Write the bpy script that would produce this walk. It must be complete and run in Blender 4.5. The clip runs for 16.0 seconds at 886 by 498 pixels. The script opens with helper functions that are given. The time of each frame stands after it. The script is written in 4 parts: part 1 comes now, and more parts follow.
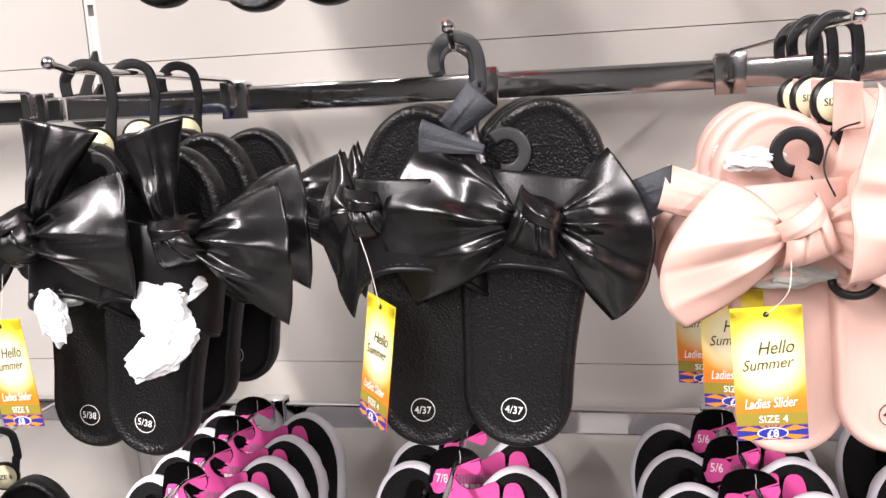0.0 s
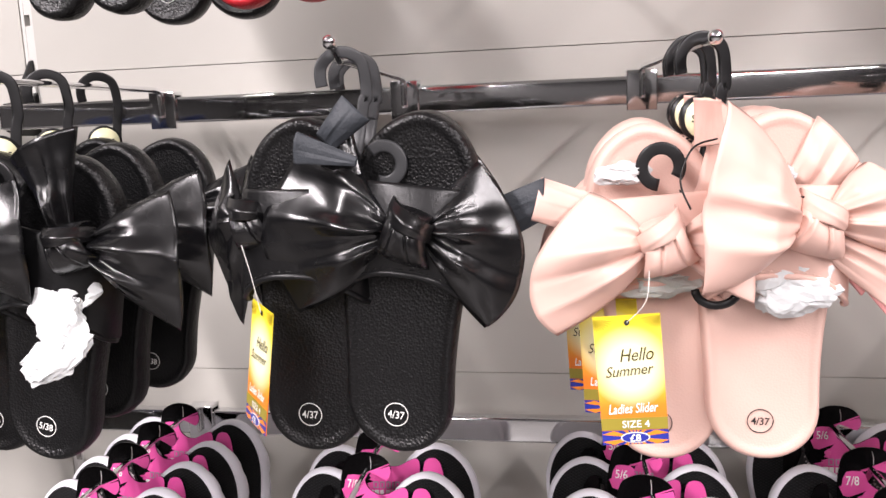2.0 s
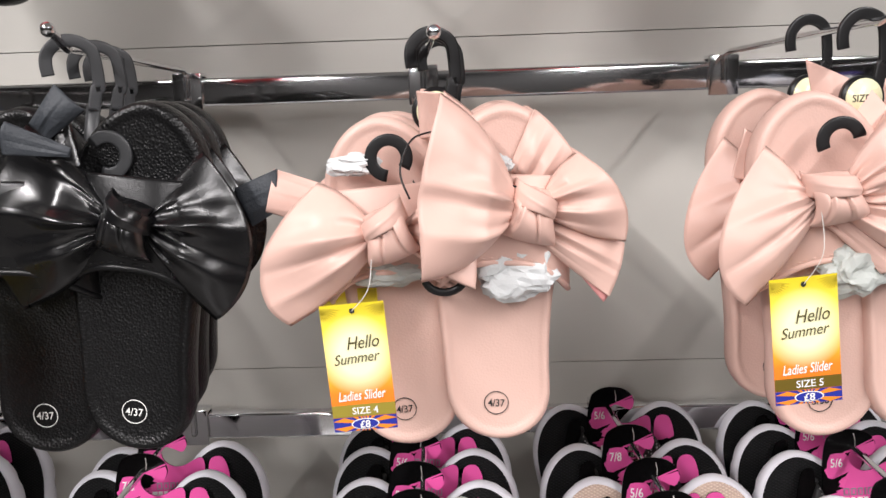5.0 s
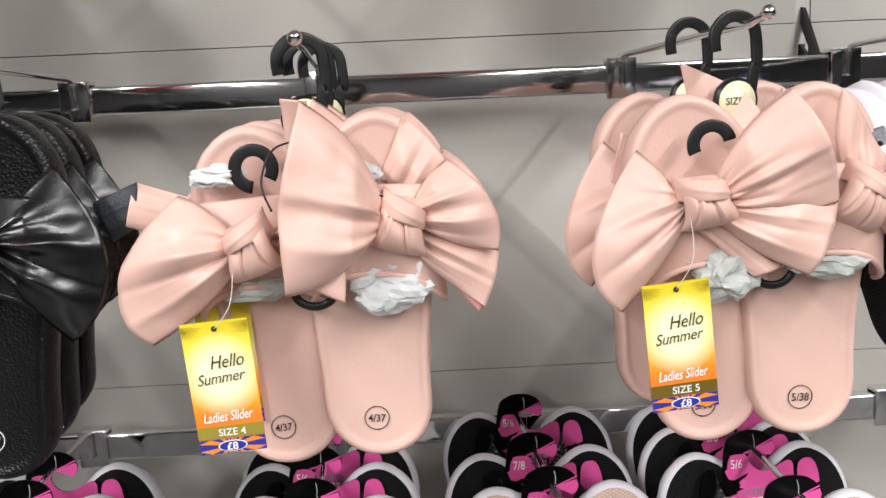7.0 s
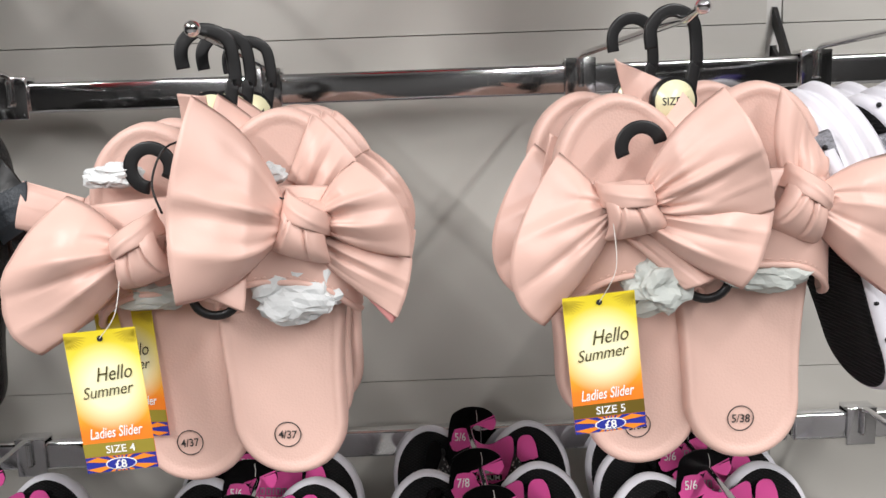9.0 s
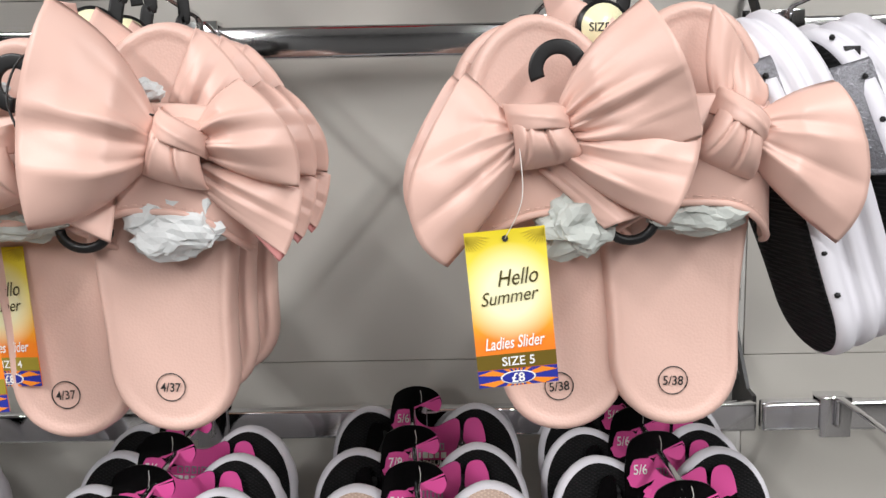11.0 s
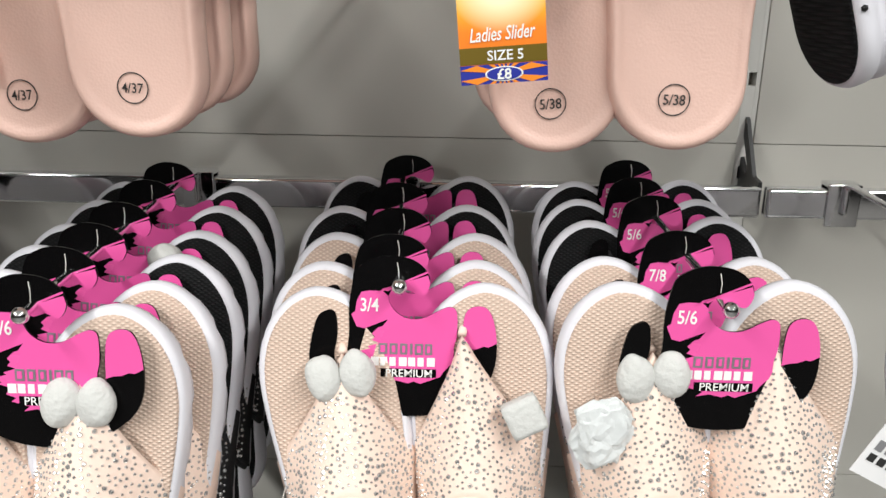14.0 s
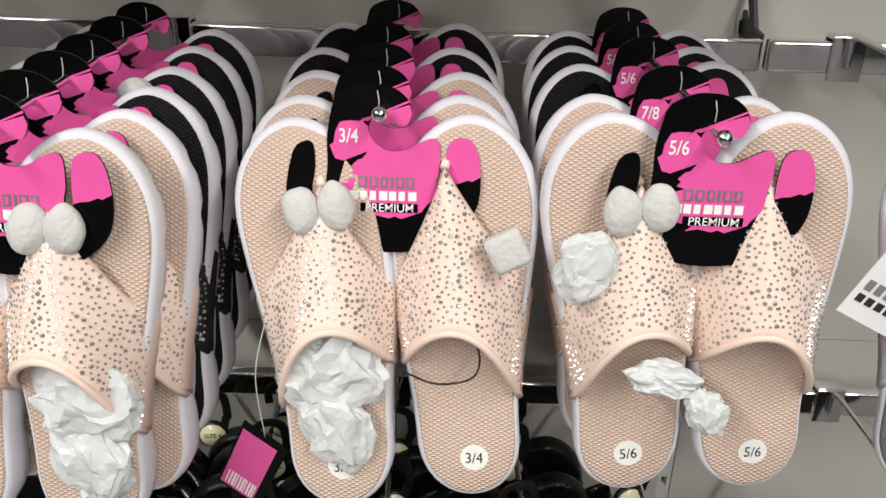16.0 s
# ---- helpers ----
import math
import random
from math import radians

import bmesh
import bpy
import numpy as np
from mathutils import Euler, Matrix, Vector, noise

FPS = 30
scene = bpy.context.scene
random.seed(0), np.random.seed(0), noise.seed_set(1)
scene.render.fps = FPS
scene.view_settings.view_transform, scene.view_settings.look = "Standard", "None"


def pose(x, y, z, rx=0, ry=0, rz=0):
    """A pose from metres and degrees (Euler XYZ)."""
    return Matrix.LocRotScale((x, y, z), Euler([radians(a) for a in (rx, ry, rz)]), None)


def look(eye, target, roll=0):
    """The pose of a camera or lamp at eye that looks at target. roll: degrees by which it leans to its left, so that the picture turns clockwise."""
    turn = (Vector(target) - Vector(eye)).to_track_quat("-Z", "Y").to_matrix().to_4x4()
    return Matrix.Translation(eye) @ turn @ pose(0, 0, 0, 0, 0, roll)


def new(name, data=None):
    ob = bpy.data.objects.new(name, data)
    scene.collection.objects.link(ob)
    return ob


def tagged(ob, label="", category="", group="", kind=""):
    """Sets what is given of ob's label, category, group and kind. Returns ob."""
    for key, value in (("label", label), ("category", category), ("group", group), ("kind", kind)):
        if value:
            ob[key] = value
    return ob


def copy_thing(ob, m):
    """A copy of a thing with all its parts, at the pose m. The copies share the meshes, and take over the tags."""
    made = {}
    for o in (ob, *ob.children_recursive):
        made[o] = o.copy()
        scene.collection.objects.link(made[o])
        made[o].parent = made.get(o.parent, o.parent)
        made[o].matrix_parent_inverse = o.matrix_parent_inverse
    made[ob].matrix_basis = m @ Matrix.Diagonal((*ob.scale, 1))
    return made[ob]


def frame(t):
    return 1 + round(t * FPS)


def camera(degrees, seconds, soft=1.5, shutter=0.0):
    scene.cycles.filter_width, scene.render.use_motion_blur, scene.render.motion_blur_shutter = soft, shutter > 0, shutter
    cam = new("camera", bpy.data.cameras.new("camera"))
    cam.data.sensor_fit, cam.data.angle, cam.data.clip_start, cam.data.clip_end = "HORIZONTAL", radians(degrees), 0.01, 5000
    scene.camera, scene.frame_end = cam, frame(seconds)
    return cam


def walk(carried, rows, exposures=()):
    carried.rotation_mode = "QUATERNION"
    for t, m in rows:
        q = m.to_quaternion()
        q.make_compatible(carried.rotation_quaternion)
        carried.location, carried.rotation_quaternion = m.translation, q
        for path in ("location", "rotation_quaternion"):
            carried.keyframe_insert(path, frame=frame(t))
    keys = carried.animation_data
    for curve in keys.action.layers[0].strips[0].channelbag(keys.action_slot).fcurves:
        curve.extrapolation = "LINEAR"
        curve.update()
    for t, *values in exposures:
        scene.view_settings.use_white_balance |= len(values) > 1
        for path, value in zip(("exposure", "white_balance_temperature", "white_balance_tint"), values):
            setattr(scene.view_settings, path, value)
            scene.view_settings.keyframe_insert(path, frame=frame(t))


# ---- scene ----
cam = camera(55.5, 16.0)
PATH = [
    (0, (0.03, -0.021, 1.534), (-0.357, 1.909, 1.179), -3.0),
    (0.5, (0.049, -0.023, 1.535), (-0.322, 1.911, 1.186), -2.9),
    (1, (0.07, -0.024, 1.535), (-0.285, 1.916, 1.198), -2.7),
    (1.5, (0.09, -0.024, 1.534), (-0.257, 1.917, 1.197), -2.6),
    (2, (0.106, -0.025, 1.532), (-0.25, 1.916, 1.202), -2.4),
    (2.5, (0.124, -0.025, 1.527), (-0.202, 1.919, 1.191), -2.2),
    (3, (0.148, -0.028, 1.525), (-0.124, 1.925, 1.187), -2.1),
    (3.5, (0.168, -0.025, 1.525), (-0.031, 1.935, 1.181), -1.7),
    (4, (0.18, -0.023, 1.523), (0.036, 1.941, 1.177), -1.4),
    (4.2, (0.186, -0.023, 1.523), (0.068, 1.944, 1.179), -1.4),
    (6.3, (0.24, -0.01, 1.526), (0.211, 1.959, 1.18), -2.5),
    (6.5, (0.247, -0.008, 1.525), (0.235, 1.962, 1.18), -2.6),
    (7, (0.262, -0.004, 1.524), (0.302, 1.967, 1.184), -2.6),
    (7.5, (0.273, 0.002, 1.523), (0.323, 1.972, 1.18), -2.5),
    (8, (0.287, 0.007, 1.523), (0.331, 1.978, 1.184), -2.5),
    (8.5, (0.306, 0.016, 1.519), (0.346, 1.988, 1.187), -2.3),
    (8.7, (0.314, 0.022, 1.519), (0.345, 1.994, 1.186), -2.2),
    (10.8, (0.391, 0.073, 1.464), (0.348, 2.055, 1.203), -1.2),
    (11, (0.394, 0.076, 1.458), (0.379, 2.055, 1.171), -1.1),
    (11.5, (0.402, 0.08, 1.439), (0.383, 2.049, 1.088), -0.9),
    (12, (0.404, 0.083, 1.419), (0.354, 2.04, 1.01), -0.4),
    (12.5, (0.404, 0.086, 1.406), (0.368, 2.031, 0.941), -0.0),
    (13, (0.405, 0.087, 1.394), (0.393, 2.017, 0.871), 0.6),
    (13.5, (0.408, 0.089, 1.381), (0.388, 2.01, 0.825), 1.0),
    (14, (0.411, 0.094, 1.367), (0.369, 1.995, 0.746), 0.9),
    (14.5, (0.414, 0.098, 1.351), (0.348, 1.976, 0.665), 1.0),
    (15, (0.415, 0.1, 1.339), (0.38, 1.969, 0.627), 1.5),
    (15.5, (0.417, 0.101, 1.33), (0.387, 1.942, 0.55), 1.6),
    (16, (0.42, 0.099, 1.323), (0.396, 1.908, 0.471), 1.6),
]
EXPOSURES = [(0, 0.16, 6750, 19), (2, 0.10, 6680, 19), (4, -0.22, 6620, 15), (7, -0.44, 6550, 10), (11, -0.54, 6500, 9), (14, -0.60, 6550, 5), (16, -0.77, 6750, 8)]
walk(cam, [(t, look(eye, target, roll)) for t, eye, target, roll in PATH], EXPOSURES)

# ---- light ----
world = bpy.data.worlds.new("world")
scene.world = world
world.use_nodes = True
world.node_tree.nodes["Background"].inputs[0].default_value = (0.85, 0.92, 1.0, 1)
world.node_tree.nodes["Background"].inputs[1].default_value = 0.05

CEIL = 2.9
LAMPS = [(-1.05, -2.75, 90, 318.0), (1.6, -2.75, 90, 258.0)]


# ---- materials ----
def mat(name, colour, rough=0.5, metal=0.0, bump=0.0, scale=200.0, tex="noise", vary=0.08, vscale=14.0, coat=0.0, detail=3.0, rvary=0.08, spec=0.5):
    m = bpy.data.materials.new(name)
    m.use_nodes = True
    nt = m.node_tree
    N, lk = nt.nodes, nt.links
    b = N["Principled BSDF"]
    b.inputs["Roughness"].default_value = rough
    b.inputs["Metallic"].default_value = metal
    b.inputs["Specular IOR Level"].default_value = spec
    b.inputs["Coat Weight"].default_value = coat
    co = N.new("ShaderNodeTexCoord")
    n1 = N.new("ShaderNodeTexNoise")
    n1.inputs["Scale"].default_value = vscale
    n1.inputs["Detail"].default_value = 5
    lk.new(co.outputs["Object"], n1.inputs["Vector"])
    mix = N.new("ShaderNodeMix")
    mix.data_type = "RGBA"
    c = Vector(colour)
    mix.inputs[6].default_value = (*(c * (1 - vary)), 1)
    mix.inputs[7].default_value = (*[min(1, k) for k in c * (1 + vary)], 1)
    lk.new(n1.outputs["Fac"], mix.inputs[0])
    lk.new(mix.outputs[2], b.inputs["Base Color"])
    rr = N.new("ShaderNodeMapRange")
    rr.inputs[3].default_value, rr.inputs[4].default_value = max(0.02, rough - rvary), min(1, rough + rvary)
    lk.new(n1.outputs["Fac"], rr.inputs[0])
    lk.new(rr.outputs[0], b.inputs["Roughness"])
    if bump:
        if tex == "pebble":
            t = N.new("ShaderNodeTexVoronoi")
            t.inputs["Scale"].default_value = scale
            out = t.outputs["Distance"]
        else:
            t = N.new("ShaderNodeTexNoise")
            t.inputs["Scale"].default_value = scale
            t.inputs["Detail"].default_value = detail
            out = t.outputs["Fac"]
        lk.new(co.outputs["Object"], t.inputs["Vector"])
        bm_ = N.new("ShaderNodeBump")
        bm_.inputs["Strength"].default_value = bump
        bm_.inputs["Distance"].default_value = 0.002
        lk.new(out, bm_.inputs["Height"])
        lk.new(bm_.outputs[0], b.inputs["Normal"])
    return m


def weave(name, dark, light, step=0.0027, rough=0.75):
    """A knitted footbed cloth: two crossed sets of ribs, the colour rising on the bumps."""
    m = mat(name, light, rough, spec=0.25)
    nt = m.node_tree
    N, lk = nt.nodes, nt.links
    b = N["Principled BSDF"]
    co = N.new("ShaderNodeTexCoord")
    outs = []
    for turn in (0.52, -0.52):
        mp = N.new("ShaderNodeMapping")
        mp.inputs["Rotation"].default_value = (0, turn, 0)
        lk.new(co.outputs["Object"], mp.inputs[0])
        w = N.new("ShaderNodeTexWave")
        w.bands_direction = "Z"
        w.inputs["Scale"].default_value = 0.314 / step
        w.inputs["Distortion"].default_value = 0.4
        lk.new(mp.outputs[0], w.inputs["Vector"])
        outs.append(w.outputs["Fac"])
    mul = N.new("ShaderNodeMath")
    mul.operation = "MULTIPLY"
    lk.new(outs[0], mul.inputs[0])
    lk.new(outs[1], mul.inputs[1])
    mix = N.new("ShaderNodeMix")
    mix.data_type = "RGBA"
    mix.inputs[6].default_value, mix.inputs[7].default_value = (*dark, 1), (*light, 1)
    lk.new(mul.outputs[0], mix.inputs[0])
    lk.new(mix.outputs[2], b.inputs["Base Color"])
    bump = N.new("ShaderNodeBump")
    bump.inputs["Strength"].default_value = 0.6
    bump.inputs["Distance"].default_value = 0.0015
    lk.new(mul.outputs[0], bump.inputs["Height"])
    lk.new(bump.outputs[0], b.inputs["Normal"])
    return m


def sunset(name):
    """Printed swing tag: pale sun on yellow that runs down into orange. The card's Generated x and z run 0 to 1."""
    m = mat(name, (0.9, 0.6, 0.1), 0.35)
    nt = m.node_tree
    N, lk = nt.nodes, nt.links
    b = N["Principled BSDF"]
    co = N.new("ShaderNodeTexCoord")
    sep = N.new("ShaderNodeSeparateXYZ")
    lk.new(co.outputs["Generated"], sep.inputs[0])
    ramp = N.new("ShaderNodeValToRGB")
    e = ramp.color_ramp.elements
    e[0].position, e[0].color = 0.0, (0.75, 0.16, 0.02, 1)
    e[1].position, e[1].color = 1.0, (0.72, 0.58, 0.02, 1)
    for p, c in ((0.3, (0.9, 0.24, 0.02, 1)), (0.47, (0.95, 0.5, 0.04, 1)), (0.68, (0.95, 0.78, 0.10, 1))):
        k = e.new(p)
        k.color = c
    lk.new(sep.outputs["Z"], ramp.inputs[0])
    mp = N.new("ShaderNodeMapping")
    mp.inputs["Location"].default_value = (-0.5 * 2.1, 0, -0.6 * 4.0)
    mp.inputs["Scale"].default_value = (2.1, 0, 4.0)
    lk.new(co.outputs["Generated"], mp.inputs[0])
    ln = N.new("ShaderNodeVectorMath")
    ln.operation = "LENGTH"
    lk.new(mp.outputs[0], ln.inputs[0])
    mr = N.new("ShaderNodeMapRange")
    mr.inputs[1].default_value, mr.inputs[2].default_value = 0.6, 1.3
    mr.inputs[3].default_value, mr.inputs[4].default_value = 0.95, 0.0
    lk.new(ln.outputs["Value"], mr.inputs[0])
    mix = N.new("ShaderNodeMix")
    mix.data_type = "RGBA"
    mix.inputs[7].default_value = (0.96, 0.93, 0.62, 1)
    lk.new(mr.outputs[0], mix.inputs[0])
    lk.new(ramp.outputs[0], mix.inputs[6])
    lk.new(mix.outputs[2], b.inputs["Base Color"])
    return m


WALL = mat("panel_laminate", (0.505, 0.488, 0.448), 0.42, bump=0.03, scale=400, vary=0.03, vscale=3)
GAP = mat("panel_gap", (0.26, 0.23, 0.20), 0.8)
POST = mat("painted_steel", (0.62, 0.61, 0.58), 0.35, bump=0.02, vary=0.04)
CHROME = mat("chrome", (0.78, 0.78, 0.79), 0.09, 1.0, bump=0.015, scale=60, vary=0.04, rvary=0.05)
STEEL = mat("dark_bracket_steel", (0.02, 0.02, 0.021), 0.35, 0.2, bump=0.04, scale=150, vary=0.1)
FLOOR = mat("vinyl_floor", (0.13, 0.125, 0.12), 0.3, vary=0.06, vscale=5, bump=0.02)
# for unseen walls; near black so chrome and black leather reflect dark
ROOM = mat("dark_room_wall", (0.03, 0.029, 0.028), 0.7, vary=0.05, bump=0.05)
CEILM = mat("ceiling_tile", (0.50, 0.50, 0.49), 0.85, vary=0.04, bump=0.2, scale=120)
LAMPBODY = mat("lamp_body_white", (0.8, 0.8, 0.8), 0.4)
BLACK = mat("black_faux_leather", (0.0032, 0.0032, 0.0037), 0.27, spec=0.68, bump=0.06, scale=300, vary=0.15, coat=0.0, rvary=0.06)
BLACKSOLE = mat("black_moulded_sole", (0.0035, 0.0035, 0.0038), 0.36, spec=0.36, bump=0.28, scale=520, tex="pebble", vary=0.15)
BLACKSTRAP = mat("black_strap_leather", (0.006, 0.006, 0.0065), 0.34, spec=0.35, bump=0.12, scale=300, vary=0.1)
RIBBON = mat("grey_ribbon", (0.030, 0.035, 0.042), 0.6, bump=0.3, scale=500, vary=0.08)
PINK = mat("pink_satin_leather", (0.70, 0.46, 0.390), 0.42, spec=0.4, bump=0.06, scale=220, vary=0.05, rvary=0.06)
PINKSOLE = mat("pink_moulded_sole", (0.70, 0.468, 0.398), 0.45, bump=0.10, scale=620, tex="pebble", vary=0.05)
PINKIN = mat("pink_lining", (0.62, 0.26, 0.25), 0.6, vary=0.05)
NAVY = mat("navy_faux_leather", (0.012, 0.022, 0.075), 0.36, bump=0.1, scale=250, vary=0.12)
RED = mat("red_moulded_sole", (0.55, 0.02, 0.03), 0.45, bump=0.3, scale=320, tex="pebble")
PLASTIC = mat("black_plastic", (0.008, 0.008, 0.0085), 0.38, spec=0.35, bump=0.05, scale=300, vary=0.15)
GREYPLASTIC = mat("grey_plastic", (0.035, 0.036, 0.038), 0.42, spec=0.4, bump=0.05, scale=300, vary=0.1)
DISC = mat("size_disc_print", (0.80, 0.77, 0.50), 0.25, vary=0.14, vscale=90)
DISCBLUE = mat("size_disc_silver", (0.55, 0.58, 0.68), 0.22, 0.5, vary=0.25, vscale=60)
BLUEGEL = mat("size_disc_violet", (0.10, 0.08, 0.30), 0.22, vary=0.3, vscale=60)
PAPER = mat("tissue_paper", (0.66, 0.68, 0.68), 0.75, bump=0.35, scale=120, vary=0.05)
PAPERGREY = mat("grey_tissue_paper", (0.50, 0.53, 0.50), 0.75, bump=0.35, scale=120, vary=0.07)
INK = mat("dark_ink", (0.02, 0.02, 0.02), 0.5)
FOIL = mat("bronze_foil_ink", (0.085, 0.07, 0.018), 0.3, 0.3)
WINK = mat("white_ink", (0.85, 0.85, 0.82), 0.45)
GINK = mat("grey_foil_ink", (0.35, 0.35, 0.37), 0.3, 0.6)
OLIVE = mat("olive_band_print", (0.30, 0.24, 0.03), 0.4)
BROWN = mat("bronze_band_print", (0.26, 0.18, 0.03), 0.3, 0.55)
BLUE = mat("blue_print", (0.02, 0.03, 0.30), 0.4)
ORANGE = mat("orange_print", (0.85, 0.25, 0.02), 0.4)
PALM = mat("palm_print", (0.55, 0.42, 0.02), 0.45)
SUN = sunset("sunset_card")
NYLON = mat("nylon_thread", (0.75, 0.72, 0.68), 0.3)
EVA = mat("white_foam_sole", (0.72, 0.71, 0.76), 0.5, bump=0.12, scale=160, vary=0.03)
MESHB = weave("black_knit_footbed", (0.002, 0.002, 0.0025), (0.013, 0.013, 0.014))
MESHP = weave("beige_knit_footbed", (0.58, 0.43, 0.35), (0.84, 0.68, 0.57))
NUDE = mat("nude_strap", (0.86, 0.67, 0.57), 0.55, bump=0.15, scale=350, vary=0.05)
BLKSTRAP = mat("black_knit_strap", (0.014, 0.014, 0.015), 0.6, bump=0.2, scale=350)
GEM = mat("rhinestone", (0.90, 0.87, 0.84), 0.16, 0.8, vary=0.35, vscale=300)
HOTPINK = mat("hot_pink_card", (0.78, 0.10, 0.36), 0.25, vary=0.05)
CARD = mat("black_gloss_card", (0.003, 0.0028, 0.003), 0.2, spec=0.12, vary=0.15)
WHITECARD = mat("white_card", (0.75, 0.75, 0.76), 0.4)
COTTON = mat("cotton_wool", (0.60, 0.60, 0.58), 0.95, bump=0.6, scale=260, vary=0.04)
GLITTER = mat("grey_glitter", (0.20, 0.20, 0.22), 0.35, 0.5, bump=0.6, scale=700, vary=0.5, vscale=500)


# ---- mesh helpers ----
def part(name, bm, material, parent=None, label="", smooth=True):
    me = bpy.data.meshes.new(name)
    bmesh.ops.recalc_face_normals(bm, faces=bm.faces)
    bm.to_mesh(me)
    bm.free()
    me.materials.append(material)
    if smooth:
        me.shade_smooth()
    ob = new(name, me)
    if parent is not None:
        ob.parent = parent
    if label:
        ob["label"] = label
    return ob


def thing(name, place, label, category, group=""):
    ob = new(name)
    ob.empty_display_size = 0.02
    ob.matrix_basis = place if isinstance(place, Matrix) else Matrix.Translation(place)
    return tagged(ob, label, category, group)


def box(bm, x0, y0, z0, x1, y1, z1, bevel=0.0):
    r = bmesh.ops.create_cube(bm, size=1)
    bmesh.ops.transform(bm, matrix=Matrix.LocRotScale(((x0 + x1) / 2, (y0 + y1) / 2, (z0 + z1) / 2), None, (x1 - x0, y1 - y0, z1 - z0)), verts=r["verts"])
    if bevel:
        es = list({e for v in r["verts"] for e in v.link_edges})
        bmesh.ops.bevel(bm, geom=es, offset=bevel, segments=2, profile=0.7, affect="EDGES")
    return bm


def rings_mesh(bm, rings, caps=(True, True)):
    vs = [[bm.verts.new(p) for p in r] for r in rings]
    n = len(vs[0])
    for a, b in zip(vs, vs[1:]):
        for i in range(n):
            j = (i + 1) % n
            bm.faces.new((a[i], a[j], b[j], b[i]))
    if caps[0]:
        bm.faces.new(vs[0][::-1])
    if caps[1]:
        bm.faces.new(vs[-1])
    return bm


def smooth_path(pts, steps=5):
    pts = [Vector(p) for p in pts]
    out = []
    for i in range(len(pts) - 1):
        p0, p1, p2, p3 = pts[max(i - 1, 0)], pts[i], pts[i + 1], pts[min(i + 2, len(pts) - 1)]
        for k in range(steps):
            t = k / steps
            out.append(0.5 * ((2 * p1) + (p2 - p0) * t + (2 * p0 - 5 * p1 + 4 * p2 - p3) * t * t + (3 * p1 - p0 - 3 * p2 + p3) * t ** 3))
    return out + [pts[-1]]


def sweep(bm, pts, wa, wb=None, n=8, side=None, square=False):
    """A tube (or a flat band, wa across and wb thick) along points. side: the direction that stays across."""
    pts = [Vector(p) for p in pts]
    wb = wb or wa
    rings = []
    up = Vector(side) if side else Vector((0.3, 0.2, 1))
    for i, p in enumerate(pts):
        d = (pts[min(i + 1, len(pts) - 1)] - pts[max(i - 1, 0)]).normalized()
        a = up - d * up.dot(d)
        if a.length < 1e-5:
            a = d.orthogonal()
        a.normalize()
        b = d.cross(a)
        if not side:
            up = a
        ring = []
        for k in range(n):
            q = 2 * math.pi * (k + 0.5) / n
            c, s = math.cos(q), math.sin(q)
            if square:
                c, s = math.copysign(abs(c) ** 0.35, c), math.copysign(abs(s) ** 0.35, s)
            ring.append(p + a * (wb / 2 * c) + b * (wa / 2 * s))
        rings.append(ring)
    return rings_mesh(bm, rings)


def grid_mesh(bm, fn, nu, nv, shut=False):
    vs = [[bm.verts.new(fn(i / nu, j / nv)) for j in range(nv + (0 if shut else 1))] for i in range(nu + 1)]
    m = len(vs[0])
    for i in range(nu):
        for j in range(m if shut else m - 1):
            k = (j + 1) % m
            bm.faces.new((vs[i][j], vs[i][k], vs[i + 1][k], vs[i + 1][j]))
    return bm


def flat_poly(bm, pts, y0, y1):
    """A card: an outline in x and z, between two depths."""
    a = [bm.verts.new((x, y0, z)) for x, z in pts]
    b = [bm.verts.new((x, y1, z)) for x, z in pts]
    n = len(pts)
    bm.faces.new(a)
    bm.faces.new(b[::-1])
    for i in range(n):
        bm.faces.new((a[i], a[(i + 1) % n], b[(i + 1) % n], b[i]))
    return bm


def oval(cx, cz, rx, rz, n=28, a0=0.0, a1=2 * math.pi, full=True):
    m = n if full else n + 1
    return [(cx + rx * math.cos(a0 + (a1 - a0) * i / n), cz + rz * math.sin(a0 + (a1 - a0) * i / n)) for i in range(m)]


TEXTS = {}


def lettering(body, width, cx, cz, y, material, parent, name="lettering", shear=0.0, turn=0.0, bold=0.0, tall=1.0):
    """Words in the built-in font, facing -y, fitted to a width and centred."""
    key = (body, shear, bold)
    if key not in TEXTS:
        cu = bpy.data.curves.new("words", "FONT")
        cu.body, cu.shear, cu.offset, cu.resolution_u = body, shear, bold, 3
        cu.align_x, cu.align_y = "CENTER", "CENTER"
        ob = new("words", cu)
        me = bpy.data.meshes.new_from_object(ob.evaluated_get(bpy.context.evaluated_depsgraph_get()))
        bpy.data.objects.remove(ob)
        co = np.array([v.co[:] for v in me.vertices])
        lo, hi = co.min(0), co.max(0)
        TEXTS[key] = (me, (lo + hi) / 2, hi[0] - lo[0])
    me, mid, wide = TEXTS[key]
    bm = bmesh.new()
    bm.from_mesh(me)
    k = width / wide
    c, s = math.cos(turn), math.sin(turn)
    for v in bm.verts:
        x, z = (v.co.x - mid[0]) * k, (v.co.y - mid[1]) * k * tall
        v.co = (cx + x * c - z * s, y, cz + x * s + z * c)
    return part(name, bm, material, parent, smooth=False)


